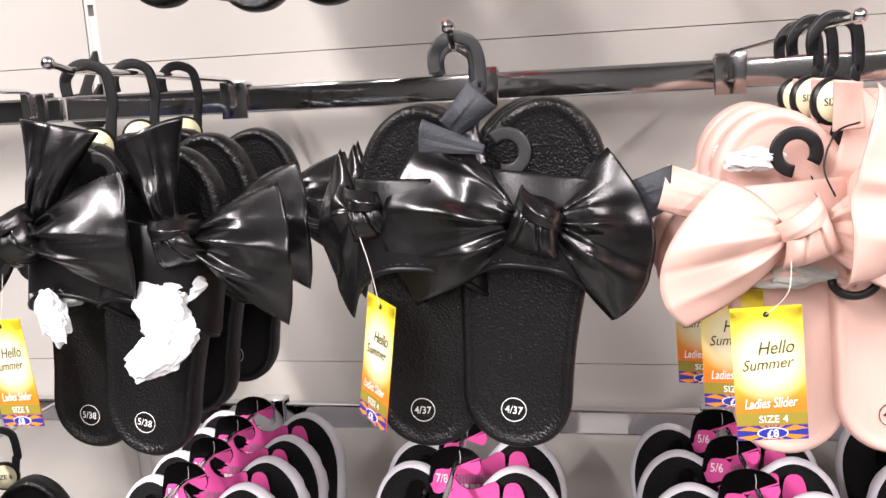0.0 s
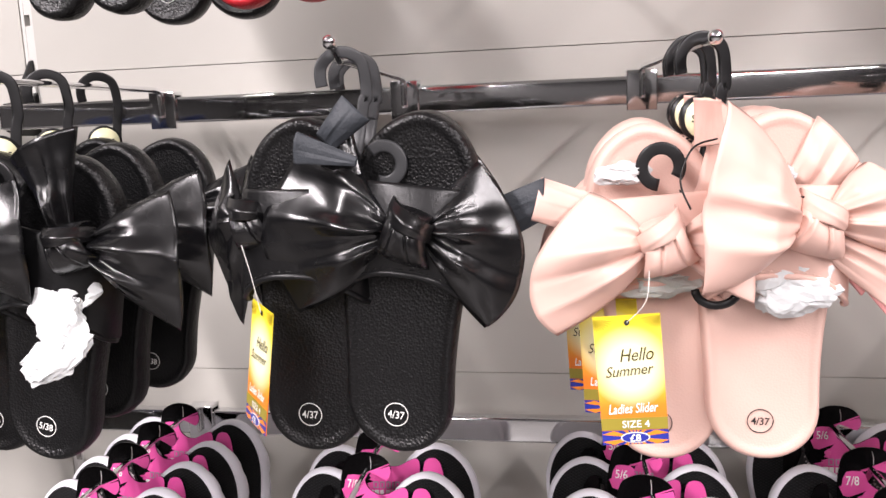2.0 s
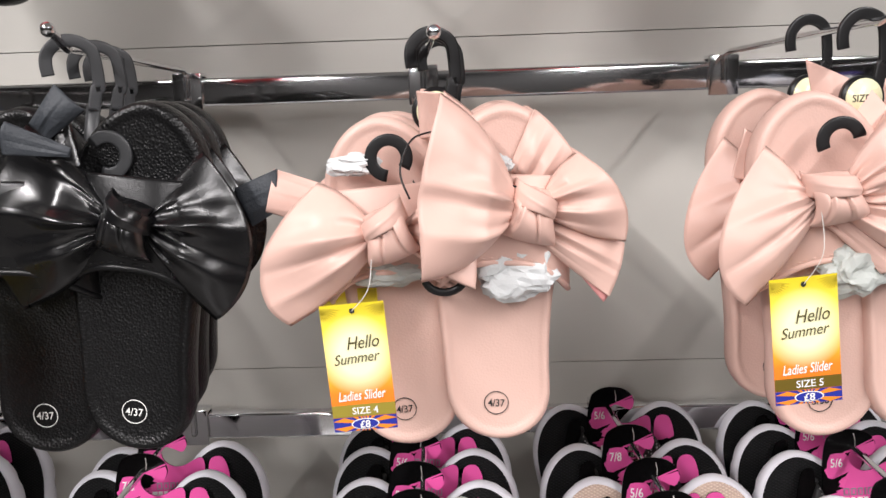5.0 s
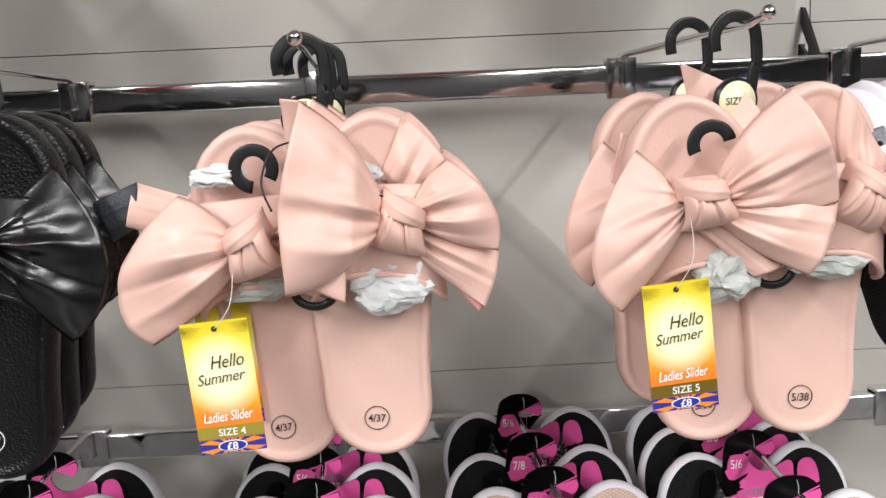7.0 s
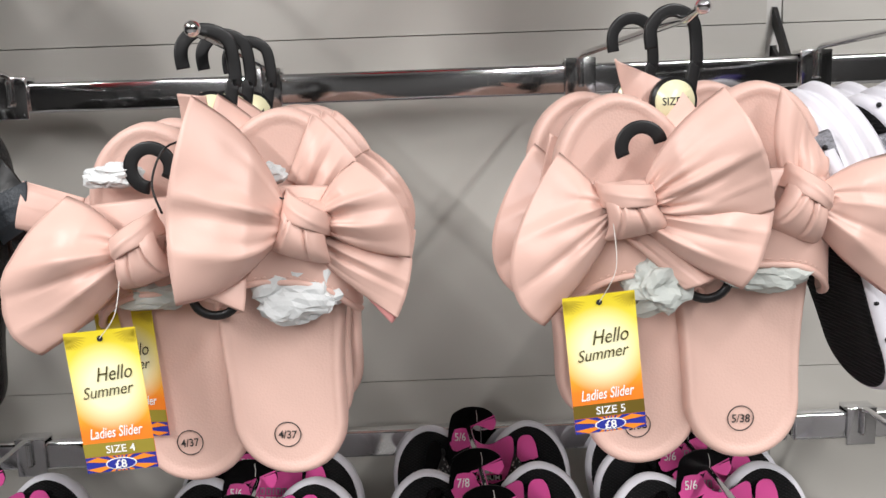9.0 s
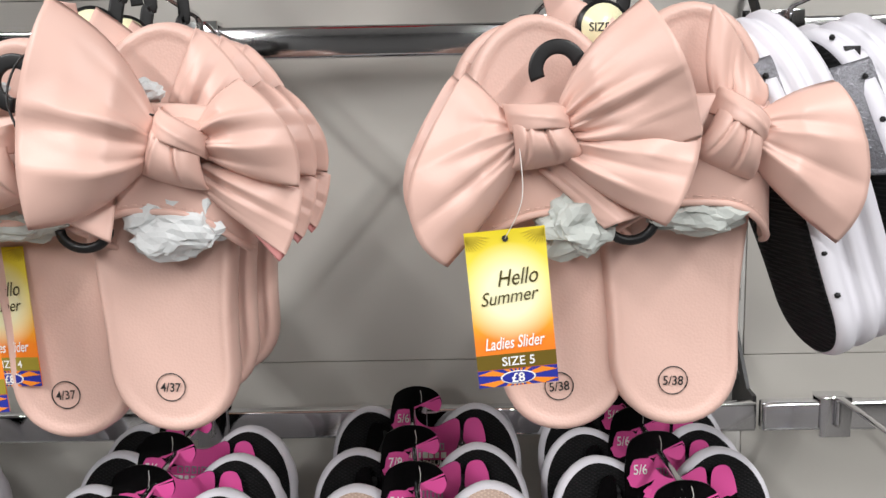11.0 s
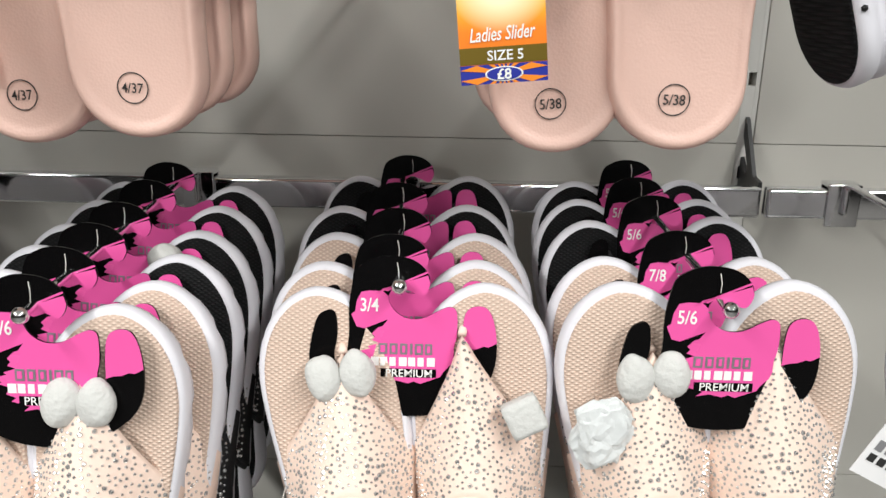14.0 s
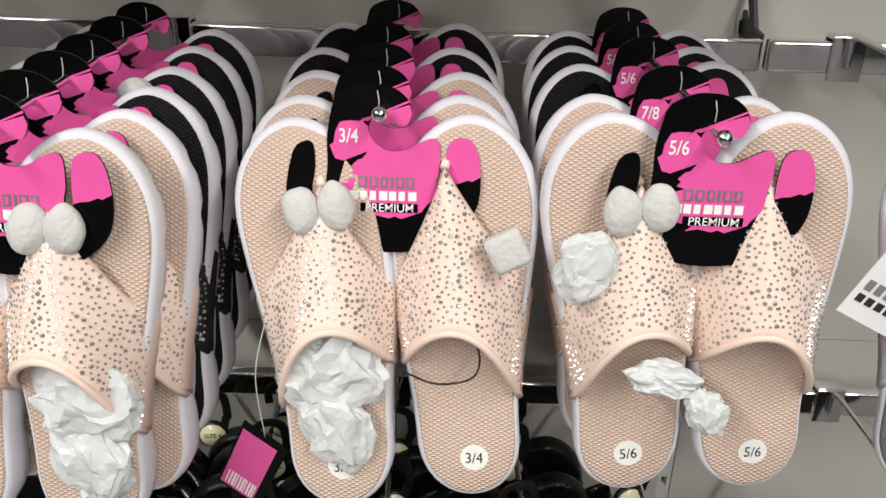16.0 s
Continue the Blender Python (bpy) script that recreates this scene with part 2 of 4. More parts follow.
# ---- the setting ----
room = tagged(part("floor", box(bmesh.new(), -4.2, -6.0, -0.1, 5.0, 1.3, 0.0), FLOOR, smooth=False), "grey vinyl shop floor", "floor", kind="structure")
tagged(part("ceiling", box(bmesh.new(), -4.2, -6.0, CEIL, 5.0, 1.3, CEIL + 0.1), CEILM, smooth=False), "white tiled shop ceiling", "ceiling", kind="structure")
# added walls out of view, dark to shape what the chrome mirrors
tagged(part("wall_south", box(bmesh.new(), -4.2, -6.1, 0, 5.0, -6.0, CEIL), ROOM, smooth=False), "plain dark stand-in wall across the aisle, out of view", "wall", kind="structure")
tagged(part("wall_west", box(bmesh.new(), -4.3, -6.0, 0, -4.2, 1.3, CEIL), ROOM, smooth=False), "plain dark wall added to close the shop, out of view", "wall", kind="structure")
tagged(part("wall_east", box(bmesh.new(), 5.0, -6.0, 0, 5.1, 1.3, CEIL), ROOM, smooth=False), "plain dark wall added to close the shop, out of view", "wall", kind="structure")
wall = tagged(part("wall_north", box(bmesh.new(), -4.2, 1.012, 0, 5.0, 1.14, CEIL), GAP, smooth=False), "grey laminate display wall in long boards", "wall", kind="structure")

for i, (x, y, turn, watts) in enumerate(LAMPS):
    lamp = thing("ceiling_light", pose(x, y, CEIL, 0, 0, turn), "white linear tube light on the ceiling", "ceiling light", "ceiling lights")
    bm = bmesh.new()
    box(bm, -2.72, -0.07, -0.05, 2.72, 0.07, 0.0, 0.006)
    part("body", bm, LAMPBODY, lamp)
    data = bpy.data.lights.new("tube", "AREA")
    data.shape, data.size, data.size_y, data.energy, data.color = "RECTANGLE", 5.4, 0.07, watts, (1.0, 0.985, 0.99)
    tube = new("tube", data)
    tube.parent, tube.location = lamp, (0, 0, -0.055)

BAYS = (-1.953, -0.620, 0.713, 2.046)
SEAMS = (0.005, 0.392, 0.796, 1.199, 1.598, 1.996, 2.392, 2.895)
for x0, x1 in zip((-4.2,) + BAYS, BAYS + (5.0,)):
    for z0, z1 in zip(SEAMS, SEAMS[1:]):
        bm = bmesh.new()
        box(bm, x0 + 0.009, 0.995, z0 + 0.0005, x1 - 0.009, 1.0118, z1 - 0.0005, 0.0004)
        part("panel", bm, WALL, wall, smooth=False)


def upright(x):
    """A slotted steel channel between the boards."""
    bm = bmesh.new()
    box(bm, x - 0.0085, 0.997, 0.01, x - 0.004, 1.0115, CEIL - 0.01)
    box(bm, x + 0.004, 0.997, 0.01, x + 0.0085, 1.0115, CEIL - 0.01)
    z = 0.06
    while z < CEIL - 0.1:
        box(bm, x - 0.004, 0.9975, z + 0.014, x + 0.004, 1.0115, z + 0.1)
        z += 0.1
    return tagged(part("upright_post", bm, POST, smooth=False), "slotted grey steel upright between wall boards", "upright", "uprights", "structure")


for x in BAYS:
    upright(x)


def bracket(x, z):
    """A pressed steel arm from the upright to the rail."""
    bm = bmesh.new()
    out = [(1.004, z + 0.060), (0.993, z + 0.057), (0.953, z + 0.004), (0.934, z + 0.002), (0.934, z - 0.033), (0.954, z - 0.039), (0.990, z - 0.040), (1.004, z - 0.030), (1.004, z + 0.020), (0.976, z + 0.000), (0.976, z + 0.012), (1.004, z + 0.046)]
    a = [bm.verts.new((x - 0.002, y, q)) for y, q in out]
    b = [bm.verts.new((x + 0.002, y, q)) for y, q in out]
    bm.faces.new(a), bm.faces.new(b[::-1])
    for i in range(len(out)):
        j = (i + 1) % len(out)
        bm.faces.new((a[i], a[j], b[j], b[i]))
    return bm


def rail(x0, x1, z):
    """A flat chrome tube on two brackets; z is its top."""
    ob = thing("display_rail", (x0, 0.93, z - 0.0125), "chromed rectangular display rail on steel brackets", "rail", "display rails")
    def loc(bm):
        bmesh.ops.translate(bm, verts=bm.verts, vec=(-x0, -0.93, -(z - 0.0125)))
        return bm
    bm = bmesh.new()
    box(bm, x0 + 0.003, 0.917, z - 0.031, x1 - 0.003, 0.932, z, 0.0035)
    part("tube", loc(bm), CHROME, ob)
    for x in (x1,):
        part("bracket", loc(bracket(x, z)), STEEL, ob, "dark steel bracket", smooth=False)
    return ob


UP, LOW, THIRD, TOP = 1.558, 1.169, 0.770, 1.905
for x0, x1 in ((BAYS[0], BAYS[1]), (BAYS[1], BAYS[2]), (BAYS[2], BAYS[3])):
    for z in (TOP, UP, LOW, THIRD):
        rail(x0, x1, z)


def prong(xb, xt, yt, z, rise=0.018):
    """A chrome arm clipped over a rail whose top is z; its tip turns up."""
    ob = thing("display_prong", (xb, 0.917, z), "chrome display prong with upturned tip, clipped on rail", "prong", "display prongs")
    bm = bmesh.new()
    box(bm, -0.016, -0.004, -0.037, 0.016, -0.0005, 0.006, 0.001)
    box(bm, -0.016, -0.0005, 0.002, 0.016, 0.018, 0.006, 0.001)
    box(bm, -0.016, 0.0155, -0.022, 0.016, 0.018, 0.002, 0.0008)
    part("clip", bm, CHROME, ob, "chrome clip")
    dx, dy = xt - xb, yt - 0.917
    L = math.hypot(dx, dy)
    ux, uy = dx / L, dy / L
    pts = [(0, -0.007, -0.024), (0, -0.007, -0.004), (0.0, -0.008, 0.004), (ux * 0.02, -0.02, 0.008)]
    pts += [(ux * k, uy * k, 0.008 + 0.004 * k / L) for k in (0.05, L * 0.5, L - 0.05)]
    pts += [(ux * (L - 0.03), uy * (L - 0.03), 0.011), (ux * (L - 0.012), uy * (L - 0.012), 0.005 + rise * 0.75), (dx, dy, rise + 0.003)]
    bm = bmesh.new()
    sweep(bm, smooth_path(pts, 5), 0.006, n=10)
    part("arm", bm, CHROME, ob)
    bm = bmesh.new()
    bmesh.ops.create_uvsphere(bm, u_segments=14, v_segments=9, radius=0.0052)
    bmesh.ops.translate(bm, verts=bm.verts, vec=(dx, dy, rise + 0.004))
    part("tip", bm, CHROME, ob)
    return ob


# ---- footwear ----
def half_width(s, wh, wb):
    k = min(1, max(0, (s - 0.2) / 0.52))
    k = k * k * (3 - 2 * k)
    w = wh + (wb - wh) * k
    if s < 0.17:
        w *= (1 - (1 - s / 0.17) ** 2.3) ** 0.5
    if s > 0.74:
        w *= max(0.0, 1 - ((s - 0.74) / 0.26) ** 2.2) ** 0.55
    return w / 2


def outline(length, wh, wb, side, inset=0.0, scale=1.0, n=72):
    """The sole's outline in x and z, heel at 0, toe up. side: 1 or -1, the way the toe curves."""
    out = []
    f = (wb / 2 - inset) / (wb / 2) * scale
    g = (length / 2 - inset) / (length / 2) * scale
    for i in range(n):
        a = 2 * math.pi * i / n
        s = (1 - math.cos(a)) / 2
        h = half_width(s, wh, wb)
        x = side * 0.006 * math.sin(math.pi * s) ** 1.5 + math.copysign(1, math.sin(a) + 1e-9) * h * f
        out.append((x, length / 2 + (s - 0.5) * length * g))
    return out


class Foot:
    """Where one sandal hangs in its pair: heel point, lean in the wall's plane and pitch of the heel out from it, in degrees."""
    def __init__(self, heel, lean=0.0, pitch=0.0, side=1):
        self.m = Matrix.Translation(heel) @ Matrix.Rotation(radians(lean), 4, "Y") @ Matrix.Rotation(radians(pitch), 4, "X")
        self.side, self.pitch = side, pitch

    def put(self, bm):
        bmesh.ops.transform(bm, matrix=self.m, verts=bm.verts)
        return bm

    def at(self, x, y, z):
        return self.m @ Vector((x, y, z))


def sole(foot, length, wh, wb, thick, material, parent, name="sole", ribs=False, label="", taper=0.12, layers=0):
    rows = [(0.02, thick), (0.004, thick), (0.0, thick - 0.004), (-0.001, thick * 0.5), (0.0, 0.004), (0.0022, 0.0006), (0.005, 0.0), (0.0075, 0.0018), (0.011, 0.0026)]
    if layers:
        rows[2:5] = [((0.0, 0.0026)[k % 2] if 0 < k < layers else 0.0, thick - 0.004 - (thick - 0.008) * (k + e) / layers) for k in range(layers) for e in (0.05, 0.95)]
    rings = [[(x, d, z) for x, z in outline(length, wh, wb, foot.side, i)] for i, d in rows]
    for sc in (0.62, 0.36, 0.14):
        rings.append([(x, 0.0026 + 0.001 * (1 - sc), z) for x, z in outline(length, wh, wb, foot.side, 0.011, sc)])
    if ribs:
        for r in (1, 2):
            for i in range(72):
                if i % 4 < 1 and 8 < i < 64:
                    x, d, z = rings[r][i]
                    rings[r][i] = (x * 0.955, d, z)
    rings = [[(x, d * (1 - taper * (z / length) ** 2), z) for x, d, z in r] for r in rings]
    bm = bmesh.new()
    rings_mesh(bm, rings)
    return part(name, foot.put(bm), material, parent, label)


def footbed(foot, length, wh, wb, material, parent):
    rows = [(0.0042, 0.0025), (0.0044, -0.0008), (0.006, -0.0016)]
    rings = [[(x, d, z) for x, z in outline(length, wh, wb, foot.side, i)] for i, d in rows]
    for sc in (0.8, 0.55, 0.3, 0.1):
        rings.append([(x, -0.0018 + 0.0022 * (1 - sc), z) for x, z in outline(length, wh, wb, foot.side, 0.008, sc)])
    bm = bmesh.new()
    rings_mesh(bm, rings, (False, True))
    return part("footbed", foot.put(bm), material, parent)


def strap(foot, wb, z0, z1, height, material, parent, trim=None, skew=0.0):
    """The broad band over the foot, with rolled edges."""
    def fn(u, v):
        a = math.pi * u
        out = [(-0.5, 0), (-0.46, 1), (0.46, 1), (0.5, 0), (0.46, -1), (-0.46, -1)]
        q = v * 6
        i = int(q) % 6
        f = q - int(q)
        p, r = out[i], out[(i + 1) % 6]
        w = p[0] + (r[0] - p[0]) * f
        t = (p[1] + (r[1] - p[1]) * f) * 0.0016
        zc = z0 + (z1 - z0) * (w + 0.5) + skew * math.cos(a)
        zc -= 0.022 * math.cos(a) ** 2 * (0.5 - w)
        taper = 1 - 0.07 * (w + 0.5)
        hh = height * (1 - 0.12 * (w + 0.5)) + t
        x = -math.copysign(abs(math.cos(a)) ** 0.75, math.cos(a)) * (wb / 2 + 0.001 + t) * taper
        y = 0.012 - hh * math.sin(a) ** 0.8 - 0.012 * math.sin(a)
        return (x, y, zc + 0.004 * math.sin(a))
    bm = bmesh.new()
    grid_mesh(bm, fn, 28, 12, shut=True)
    ob = part("strap", foot.put(bm), material, parent)
    bm = bmesh.new()
    for k in range(26):
        u = 0.12 + 0.76 * k / 25
        p, q = Vector(fn(u, 0.07)), Vector(fn(u + 0.016, 0.07))
        for w in (p, q):
            w.y -= 0.0008
            w.z += 0.0025
        sweep(bm, [p, q], 0.0009, n=4)
    part("stitching", foot.put(bm), trim or material, parent)
    bm = bmesh.new()
    sweep(bm, [Vector(fn(0.02 + 0.96 * k / 30, 0.0)) for k in range(31)], 0.0046, n=8)
    part("edge_binding", foot.put(bm), material, parent)
    return ob


def lobe(K, A, B, material, parent, w0=0.016, bulge=0.022, puff=0.016, pleats=5, amp=0.004, end=0.012, seed=0, name="bow_lobe", curve=0.012, fold=0.0):
    """One flared end of a tied bow: from the knot K it widens to the corners A and B, in soft folds that run out from the knot."""
    K, A, B = Vector(K), Vector(A), Vector(B)
    mid = (A + B) / 2
    out = (mid - K).normalized()
    acr = (A - B)
    acr -= out * acr.dot(out)
    acr.normalize()
    face = out.cross(acr)
    if face.y > 0:
        face = -face
    a0, b0 = K + acr * w0 / 2, K - acr * w0 / 2
    rnd = random.Random(seed * 7 + 3)
    ph, ph2, sk = rnd.random() * 6, rnd.random() * 6, rnd.uniform(-0.25, 0.25)

    ridges = [(-0.7 + 1.4 * (k + rnd.uniform(0.2, 0.8)) / 4, rnd.uniform(-0.25, 0.25), rnd.uniform(0.08, 0.2), rnd.uniform(0.003, 0.008) * (1, -1, 1, -0.6)[k] * bulge / 0.02) for k in range(4)]

    def edge(p, q, u, sgn):
        w = p.lerp(q, u)
        return w + acr * sgn * curve * math.sin(math.pi * u ** 0.85)

    def fn(u, v, back):
        v = v * 2 - 1
        uu = u
        pa, pb = edge(a0, A, uu, 1), edge(b0, B, uu, -1)
        p = pb.lerp(pa, (v + 1) / 2)
        p = p + out * (end * (1 - v * v) * u * u)
        dome = max(0.0, 1 - v * v) ** 0.66
        rise = min(1, 0.15 + u * 2.0) ** 0.8 * (1 - 0.38 * u * u)
        c1 = abs(math.sin(pleats * 0.5 * math.pi * (v + sk * u) + ph)) ** 0.6
        c2 = math.cos(pleats * 0.6 * math.pi * (v - 0.3 * sk * u) + ph2)
        fade = (1 - u) ** 1.7 * min(1, u * 7 + 0.25)
        big = noise.noise((p.x * 17 + seed, p.z * 17, seed * 1.7)) * 0.016 * u
        fine = noise.noise((p.x * 55 + seed, p.z * 55, seed * 0.7)) * 0.0022
        hh = 0.86 * bulge * dome * rise + amp * (c1 * 1.8 + c2) * fade * (0.3 + 0.7 * dome) + (big + fine) * dome
        for v0, sl_, wd, am in ridges:
            hh += am * math.exp(-(abs(v - v0 - sl_ * u) / wd) ** 1.1) * min(1, u * 4) * (1.15 - 0.9 * u) * (0.35 + 0.65 * dome)
        h = hh + fold * math.exp(-((v - 0.35 * sk - 0.1) / 0.13) ** 2) * u * (1.1 - u)
        if back:
            low_ = min(h - 0.001, bulge * dome * rise * 0.3) - puff * dome * (0.35 + 0.65 * u)
            k = min(1, max(0, (u - 0.55) / 0.45))
            h = low_ + (h - 0.0015 - low_) * k * k * (3 - 2 * k)
        return p + face * h
    bm = bmesh.new()
    nu, nv = 26, 40
    F = [[bm.verts.new(fn(i / nu, j / nv, False)) for j in range(nv + 1)] for i in range(nu + 1)]
    R = [[F[i][j] if j in (0, nv) else bm.verts.new(fn(i / nu, j / nv, True)) for j in range(nv + 1)] for i in range(nu + 1)]
    for i in range(nu):
        for j in range(nv):
            bm.faces.new((F[i][j], F[i][j + 1], F[i + 1][j + 1], F[i + 1][j]))
            bm.faces.new((R[i][j], R[i + 1][j], R[i + 1][j + 1], R[i][j + 1]))
    ob = part(name, bm, material, parent)
    md = ob.modifiers.new("thickness", "SOLIDIFY")
    md.thickness, md.offset = 0.0013, -1
    return ob


def knot(K, rx, rz, lean, material, parent, seed=0, depth=0.024):
    """The tied knot: a creased band wrapped round the middle, with narrower folds crossing over it."""
    rnd = random.Random(seed)
    m = Matrix.Translation(K) @ Matrix.Rotation(radians(lean), 4, "Y")
    flip = rnd.choice((-1, 1))
    creases = [(-0.40 + rnd.uniform(-0.1, 0.1), 0.12, 0.13), (0.22 + rnd.uniform(-0.1, 0.1), 0.10, 0.16)]

    def wrap(u, v):
        a, v = radians(-115 + 230 * u), v * 2 - 1
        wide = rx * (0.98 - 0.20 * math.sin(a) - 0.10 * math.cos(a) ** 2)
        r = 1 + 0.05 * math.sin(2.3 * a + v * 2 + seed)
        for v0, wd, deep in creases:
            d = v - v0 * (1.1 - 0.5 * math.sin(a)) - 0.10 * flip * math.cos(a)
            r += deep * (0.45 * math.exp(-(abs(d - wd) / wd) ** 1.5) - math.exp(-(abs(d) / (wd * 0.45)) ** 1.2))
        return Vector((v * wide + 0.0015 * flip * math.sin(2 * a), -depth * math.cos(a) * r * (1 - 0.42 * abs(v) ** 5), rz * math.sin(a) * (1 - 0.10 * v * v) * (0.96 + 0.04 * r)))
    bm = bmesh.new()
    grid_mesh(bm, wrap, 30, 44)
    bmesh.ops.transform(bm, matrix=m, verts=bm.verts)
    ob = part("knot", bm, material, parent)
    md = ob.modifiers.new("thickness", "SOLIDIFY")
    md.thickness, md.offset = 0.0014, -1
    for i, (z0, z1, wid, lift) in enumerate(((0.22, 0.78, 0.0150, 1.12),)):
        def fold(u, v):
            a, v = radians(-105 + 210 * u), v * 2 - 1
            z = rz * (z0 + (z1 - z0) * u + 0.12 * math.cos(a)) + v * wid / 2 * (0.75 + 0.35 * u)
            ridge = 0.0016 * math.exp(-((v - 0.35 * math.sin(a)) / 0.25) ** 2) + 0.0022 * (1 - v * v)
            return Vector((flip * rx * 0.97 * math.sin(a), -(depth * math.cos(a) * lift * (1 - 0.30 * (z / rz) ** 2) + ridge), z))
        bm = bmesh.new()
        grid_mesh(bm, fold, 24, 12)
        bmesh.ops.transform(bm, matrix=m, verts=bm.verts)
        band = part("knot_band", bm, material, parent)
        md = band.modifiers.new("thickness", "SOLIDIFY")
        md.thickness, md.offset = 0.0014, -1
    return ob


def crumple(c, r, material, parent, seed=0, name="tissue_paper", lean=0.0, fine=2):
    """Crumpled tissue: loose folds between sharp creases, with small broken facets."""
    rnd = random.Random(seed)
    bm = bmesh.new()
    bmesh.ops.create_icosphere(bm, subdivisions=4, radius=1)
    turn = Matrix.Rotation(radians(lean), 3, "Y")
    shake = 0.016
    for v in bm.verts:
        n = v.co.normalized()
        q = n + Vector((seed * 3.1, seed * 1.3, 0.4))
        k = 1.02 + 0.22 * noise.noise(q * 1.2) - 0.30 * abs(noise.noise(q * 2.2)) - (0.09 if fine > 2 else 0.15) * abs(noise.noise(q * 4.6 + Vector((3, 0, 0))))
        w3 = n * k + noise.noise_vector(q * 1.8) * 0.24 + noise.noise_vector(q * 5.2) * 0.04
        w3 += Vector((rnd.uniform(-1, 1), rnd.uniform(-1, 1), rnd.uniform(-1, 1))) * shake
        v.co = Vector(c) + turn @ Vector((w3.x * r[0], w3.y * r[1], w3.z * r[2]))
    return part(name, bm, material, parent, smooth=False)


def band_path(bm, pts, w, t):
    return sweep(bm, smooth_path(pts, 5), w, t, n=12, side=(0, 1, 0), square=True)


def hanger(parent, cx, cy, cz, drop, material=None, disc=True, words="SIZE", turn=12.0, flip=1, ring=None):
    """A flat plastic shoe hanger: open hook over the prong, stem, round size disc and the holder between the sandals."""
    m = Matrix.Translation((cx, cy, cz)) @ Matrix.Rotation(radians(turn), 4, "Z")
    bm = bmesh.new()
    r = 0.0165
    pts = [(0.012 * flip, 0, -drop), (0.015 * flip, 0, -drop * 0.55), (0.017 * flip, 0, -0.018), (r * flip, 0, -0.004)]
    pts += [(r * math.cos(a) * flip, 0, r * math.sin(a) * 0.95) for a in (0.5, 1.0, 1.57, 2.1, 2.7, 3.2)] + [(-0.0155 * flip, 0, -0.009)]
    band_path(bm, pts, 0.0088, 0.003)
    bmesh.ops.transform(bm, matrix=m, verts=bm.verts)
    ob = part("hanger", bm, material or PLASTIC, parent, "flat plastic hanger hook")
    bm = bmesh.new()
    sweep(bm, [m @ Vector((0.012 * flip, 0.001, -drop + 0.004)), Vector((cx + 0.004, cy + 0.006, cz - drop - 0.03)), Vector((cx, cy + 0.008, cz - drop - 0.13))], 0.011, 0.004, n=8, side=(0, 1, 0))
    part("stem", bm, material or PLASTIC, ob)
    if disc:
        bm = bmesh.new()
        flat_poly(bm, oval(0.0, -drop - 0.004, 0.0165, 0.0165), -0.003, 0.002)
        bmesh.ops.transform(bm, matrix=m, verts=bm.verts)
        part("disc_rim", bm, material or PLASTIC, ob)
        bm = bmesh.new()
        flat_poly(bm, oval(0.0, -drop - 0.004, 0.0142, 0.0142), -0.0042, -0.003)
        bmesh.ops.transform(bm, matrix=m, verts=bm.verts)
        part("size_disc", bm, DISC, ob, "round pale yellow size disc")
        t = lettering(words, 0.019, 0, 0, 0, INK, ob, bold=0.01)
        t.data.transform(m @ Matrix.Translation((0, -0.0046, -drop - 0.004)))
    if ring:
        bm = bmesh.new()
        x, y, z, a0, a1 = ring
        pts = [(x + 0.0125 * math.cos(a0 + (a1 - a0) * i / 24), y, z + 0.0125 * math.sin(a0 + (a1 - a0) * i / 24)) for i in range(25)]
        sweep(bm, pts, 0.0085, 0.003, n=12, side=(0, 1, 0), square=True)
        part("holder_ring", bm, material or PLASTIC, ob)
    return ob


